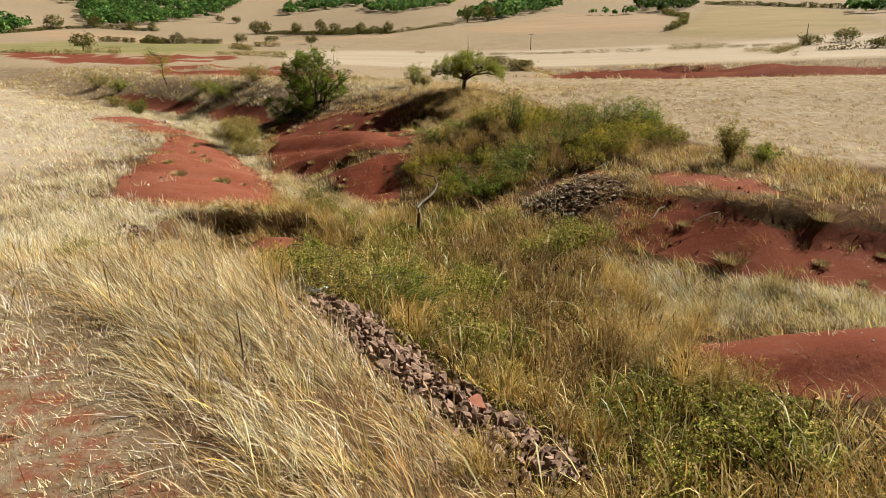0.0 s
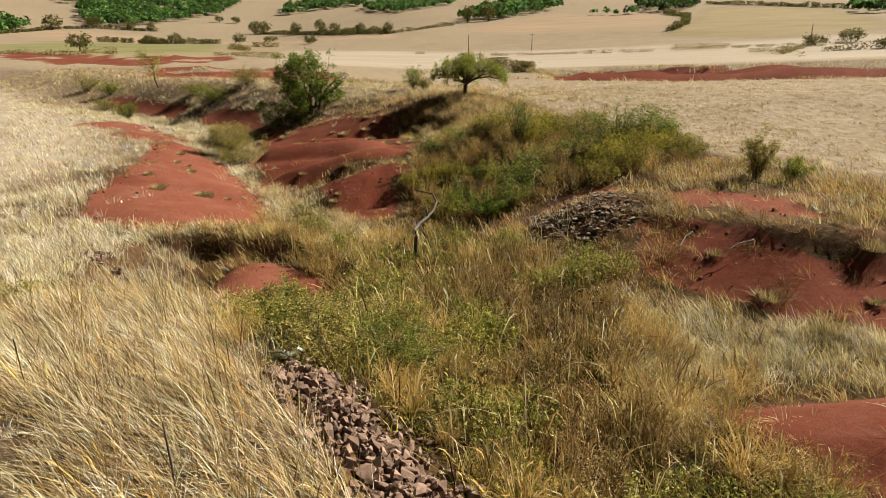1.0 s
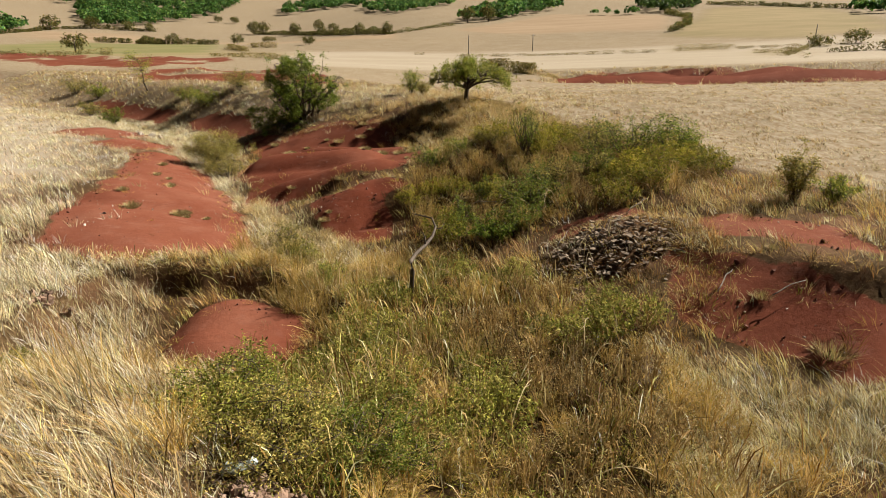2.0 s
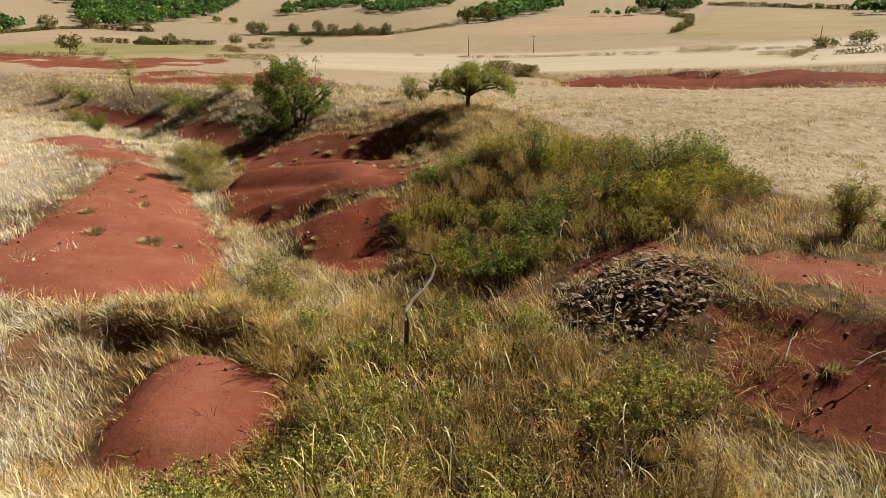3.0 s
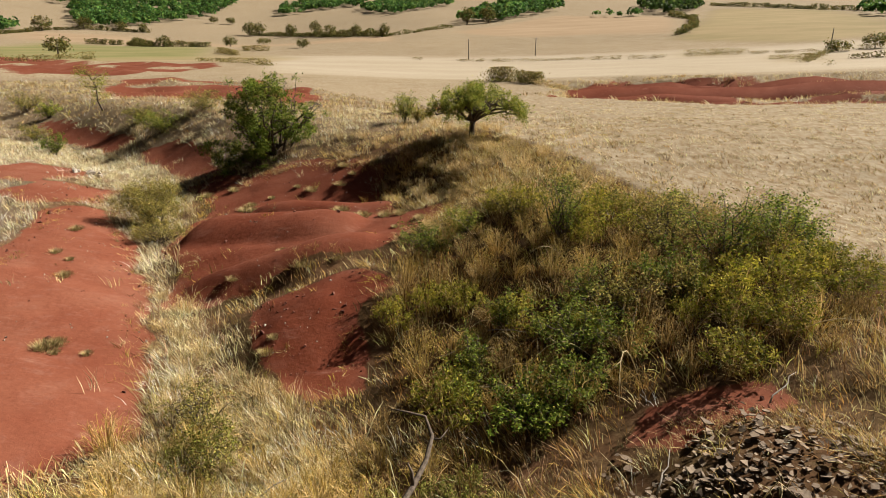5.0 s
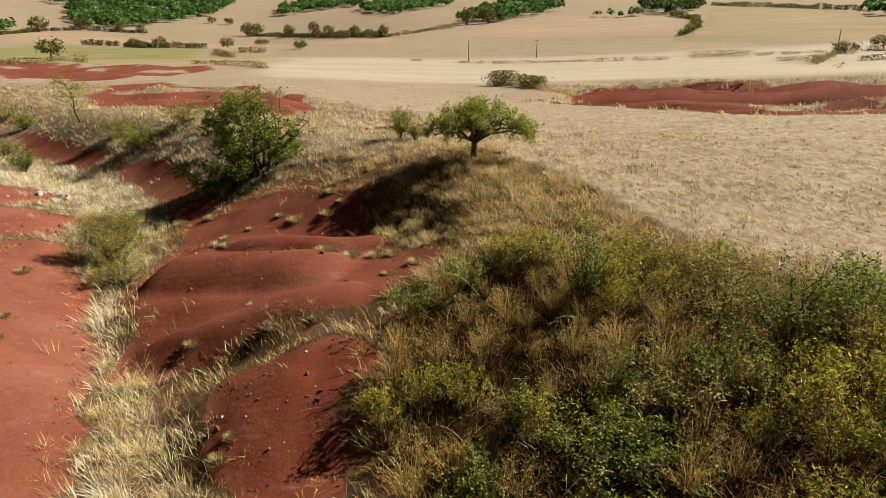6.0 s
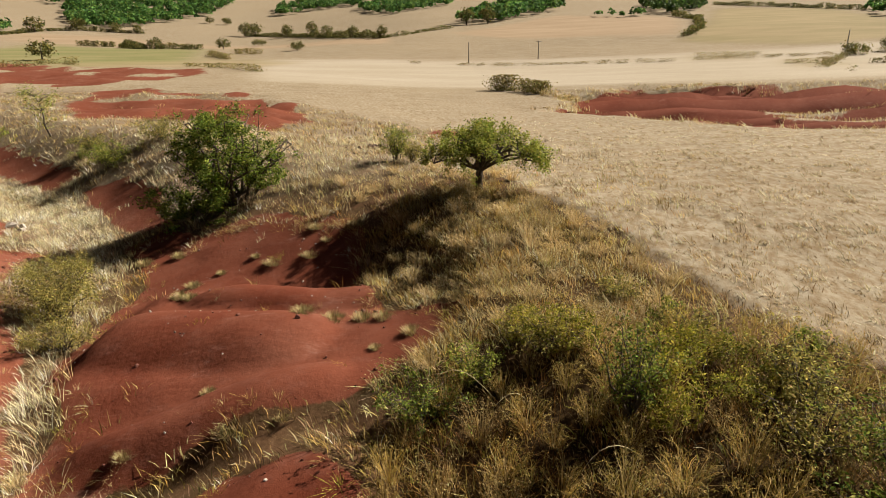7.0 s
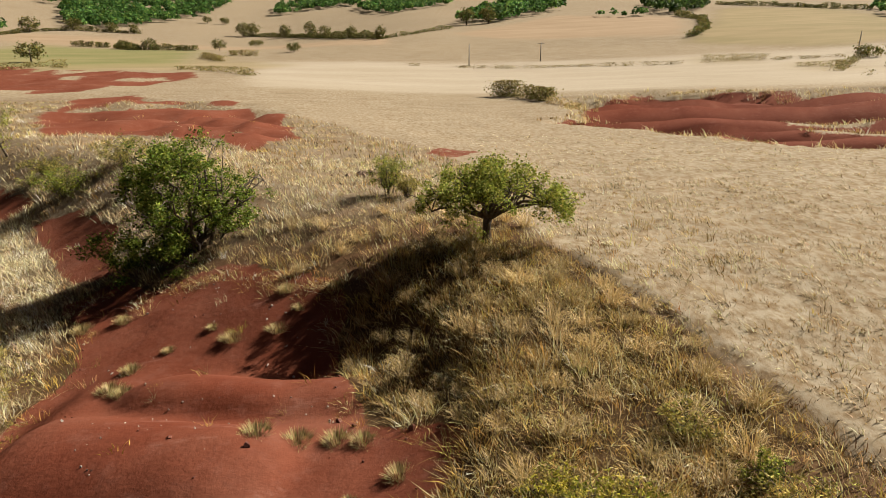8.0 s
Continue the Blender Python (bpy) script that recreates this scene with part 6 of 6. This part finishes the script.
rubble_bank()
slab_heap()
clods()
small_heap(-9.9, 17.6, 45, 0.55, 0.20, "small heap of pinkish rubble under the bank", RUBBLE, 94)
small_heap(-7.5, 15.3, 90, 0.62, 0.17, "heap of grey-brown rubble in dry grass", SLATE, 96)
small_heap(-4.2, 57.2, 24, 0.55, 0.26, "scatter of brown stones on the grassy rise", RUBBLE, 98)
small_heap(-21.6, 49.8, 9, 0.5, 0.42, "few pale and dark rocks on the gully's edge", PALE_STONE, 100)
small_heap(33.0, 64.5, 3, 0.6, 0.45, "pale boulders beside the red cutting", PALE_STONE, 102)
pebbles()


def cushion_mesh(seed, w, h):
    r = np.random.default_rng(seed)
    n = 420
    a, q = r.uniform(0, 6.283, n), np.sqrt(r.uniform(0, 1, n))
    root = np.c_[0.35 * w * q * np.cos(a), 0.35 * w * q * np.sin(a), np.zeros(n)]
    tip = root * r.uniform(1.3, 1.9, (n, 1)) + np.c_[np.zeros((n, 2)), h * r.uniform(0.5, 1.1, n) * (1 - 0.5 * q**2)]
    side = np.c_[np.cos(a + 1.6), np.sin(a + 1.6), np.zeros(n)] * 0.008
    v = np.stack([root - side, root + side, tip], 1).reshape(-1, 3)
    col = mixed(r, n, [(0.32, 0.275, 0.13), (0.42, 0.35, 0.18), (0.19, 0.155, 0.07), (0.54, 0.44, 0.26)], (3, 3, 2, 3))
    return tri_mesh("foliage", v, np.arange(3 * n).reshape(-1, 3), BLADES, np.repeat(col, 3, 0))


def cushions():
    kinds = []
    for k in range(3):
        ob = thing("grass_tuft", -4.15 + 0.9 * k, 37.2, None, "grey-green cushion of dry grass on red marl", "grass tuft", "grass cushions on the marl")
        part("foliage", cushion_mesh(110 + k, 0.85, 0.27), ob)
        kinds.append(ob)
    r = np.random.default_rng(120)
    spots = [(-9.3, 40.3), (-8.6, 39.7), (-1.6, 36.7), (-1.1, 35.6), (-2.0, 35.3), (-6.2, 42.6), (-5.3, 42.9), (-7.4, 43.4), (-8.4, 42.0), (-9.3, 41.6), (-5.0, 44.6), (-4.4, 44.0), (-3.7, 44.3),
             (-11.7, 27.1), (-10.15, 26.95), (-9.85, 26.8), (-9.45, 26.9), (-9.25, 26.75), (-8.8, 26.7), (-13.4, 29.4), (-14.0, 34.0), (-13.1, 33.2), (-15.0, 37.0), (-12.3, 31.8), (-5.6, 33.9), (-6.6, 31.9), (-4.6, 32.0), (-3.6, 32.2),
             (-4.7, 27.6), (-4.9, 26.9), (-4.4, 27.1), (9.4, 14.3), (8.4, 14.0), (10.6, 14.0), (7.6, 15.0), (11.4, 14.6), (9.9, 13.2), (8.0, 18.4), (9.6, 17.4), (10.5, 16.4), (7.2, 16.4), (-12.4, 45.0), (-11.0, 44.8)]
    for x, y in spots:
        s, x, y = r.uniform(0.45, 1.15), x + r.normal(0, 0.2), y + r.normal(0, 0.25)
        copy_thing(kinds[int(r.integers(3))], pose(x, y, height_at(x, y), 0, 0, r.uniform(0, 360)) @ Matrix.Diagonal((s, s, s, 1)))


cushions()


def snag():
    """A dead grey branch standing in the weeds."""
    r = np.random.default_rng(130)
    ob = thing("dead_branch", -0.85, 19.5, None, "dead crooked dark branch standing in the weeds", "branch")
    t = Tubes()
    t.add([(0, 0, -0.2), (0.03, 0.0, 0.45), (0.05, 0.08, 0.85), (0.0, 0.35, 1.0), (0.12, 0.8, 1.08), (0.36, 1.3, 1.15), (0.55, 1.8, 1.25), (0.64, 2.2, 1.42), (0.52, 2.45, 1.62), (0.2, 2.5, 1.68), (-0.06, 2.5, 1.74)],
          (0.075, 0.066, 0.060, 0.056, 0.052, 0.048, 0.043, 0.037, 0.029, 0.021, 0.012), 7)
    t.add([(0.36, 1.3, 1.15), (0.34, 1.35, 1.38), (0.28, 1.38, 1.52)], (0.035, 0.025, 0.012), 5)
    t.add([(0.60, 2.15, 1.40), (0.78, 2.2, 1.36), (0.9, 2.3, 1.48)], (0.025, 0.017, 0.008), 5)
    part("limb", t.mesh("limb", BARK), ob)


def stake(x, y, h, label, lean=0.0):
    ob = thing("stake", x, y, None, label, "stake")
    t = Tubes()
    t.add([(0, 0, -0.1), (0.3 * lean * h, 0, h * 0.5), (lean * h, 0, h)], (0.012, 0.011, 0.009), 6)
    part("rod", t.mesh("rod", BARK), ob)


def fallen_stick(x, y, length, turn, seed):
    r = np.random.default_rng(seed)
    ob = thing("stick", x, y, height_at(x, y) + 0.25, "bleached dry stick lying on the scrub", "stick", "dry sticks", turn)
    t = Tubes()
    t.add(bent((-length / 2, 0, -0.1), (length / 2, 0, 0.12), 0.06, 6, r, 0.02), np.linspace(0.016, 0.006, 6), 5)
    part("rod", t.mesh("rod", GREY_WOOD), ob)


def dry_canes():
    """Long bleached stems arching over the scrub and the weeds."""
    r = np.random.default_rng(150)
    kinds = []
    for k in range(5):
        ob = thing("dry_cane", 0, 0, 0, "long bleached stem arching over the scrub", "stem", "bleached stems over the scrub")
        t = Tubes()
        length, rise = r.uniform(0.9, 1.7), r.uniform(0.55, 0.95)
        u = np.linspace(0, 1, 8)[:, None]
        line = np.c_[length * u, 0.12 * length * np.sin(2.5 * u + k), rise * np.sin(math.pi * (0.06 + 0.72 * u)) - 0.18]
        t.add(line, np.linspace(0.011, 0.004, 8), 4)
        for j in (4, 5, 6):
            t.add([line[j], line[j] + r.normal(0, 0.09, 3) + (0.10, 0, 0.05)], (0.005, 0.003), 3)
        part("stem", t.mesh("stem", CANE), ob)
        kinds.append(ob)
    spots = [(x, y) for x, y in zip(r.uniform(-1.0, 9.5, 60), r.uniform(23.5, 33, 60)) if scrubby_plan(x, y) > 0.4][:40]
    spots += [(x, y) for x, y in zip(r.uniform(-1.5, 4.5, 20), r.uniform(9, 21, 20))]
    strew(kinds, spots, 151, (0.7, 1.2), 0.02)


dry_canes()


def plastic_scrap():
    ob = thing("plastic_scrap", -2.30, 10.30, height_at(-2.30, 10.30) + 0.10, "crumpled pale blue-white plastic scrap by the stones", "litter", turn=25)
    r = np.random.default_rng(133)
    nx, ny = 9, 5
    v = [((i / (nx - 1) - 0.5) * 0.40, (j / (ny - 1) - 0.5) * 0.16, 0.03 * r.normal() + 0.05 * math.sin(i * 1.1) + 0.03) for j in range(ny) for i in range(nx)]
    f = [(j * nx + i, j * nx + i + 1, (j + 1) * nx + i + 1, (j + 1) * nx + i) for j in range(ny - 1) for i in range(nx - 1)]
    m = Nodes("pale_plastic")
    m.bump(m.noise(30, 3), 0.3, 0.01)
    me = mesh_from("sheet", v, f, m.finish(m.ramp(m.noise(12, 3), [(0.3, (0.32, 0.40, 0.42)), (0.7, (0.55, 0.60, 0.60))]), 0.4, 0.5), True)
    sheet = part("sheet", me, ob)
    sheet.modifiers.new("thickness", "SOLIDIFY").thickness = 0.006


snag()
stake(-2.55, 6.95, 0.85, "thin rusty stake in the straw grass", -0.02)
stake(-13.4, 25.6, 0.8, "thin dark stake at the upper field's edge")
stake(-12.7, 22.8, 0.75, "thin dark stake at the upper field's edge", -0.04)
for i, (x, y, length, turn) in enumerate(((5.9, 22.4, 1.0, 40), (1.0, 24.6, 1.3, -15), (0.4, 26.2, 1.2, 10), (1.6, 26.6, 1.1, -30), (6.2, 17.0, 1.0, 50), (7.4, 16.6, 0.9, 20), (-3.0, 22.2, 0.8, 35), (-2.4, 21.6, 0.9, -20), (3.4, 21.0, 0.9, 60))):
    fallen_stick(x, y, length, turn, 140 + i)
plastic_scrap()
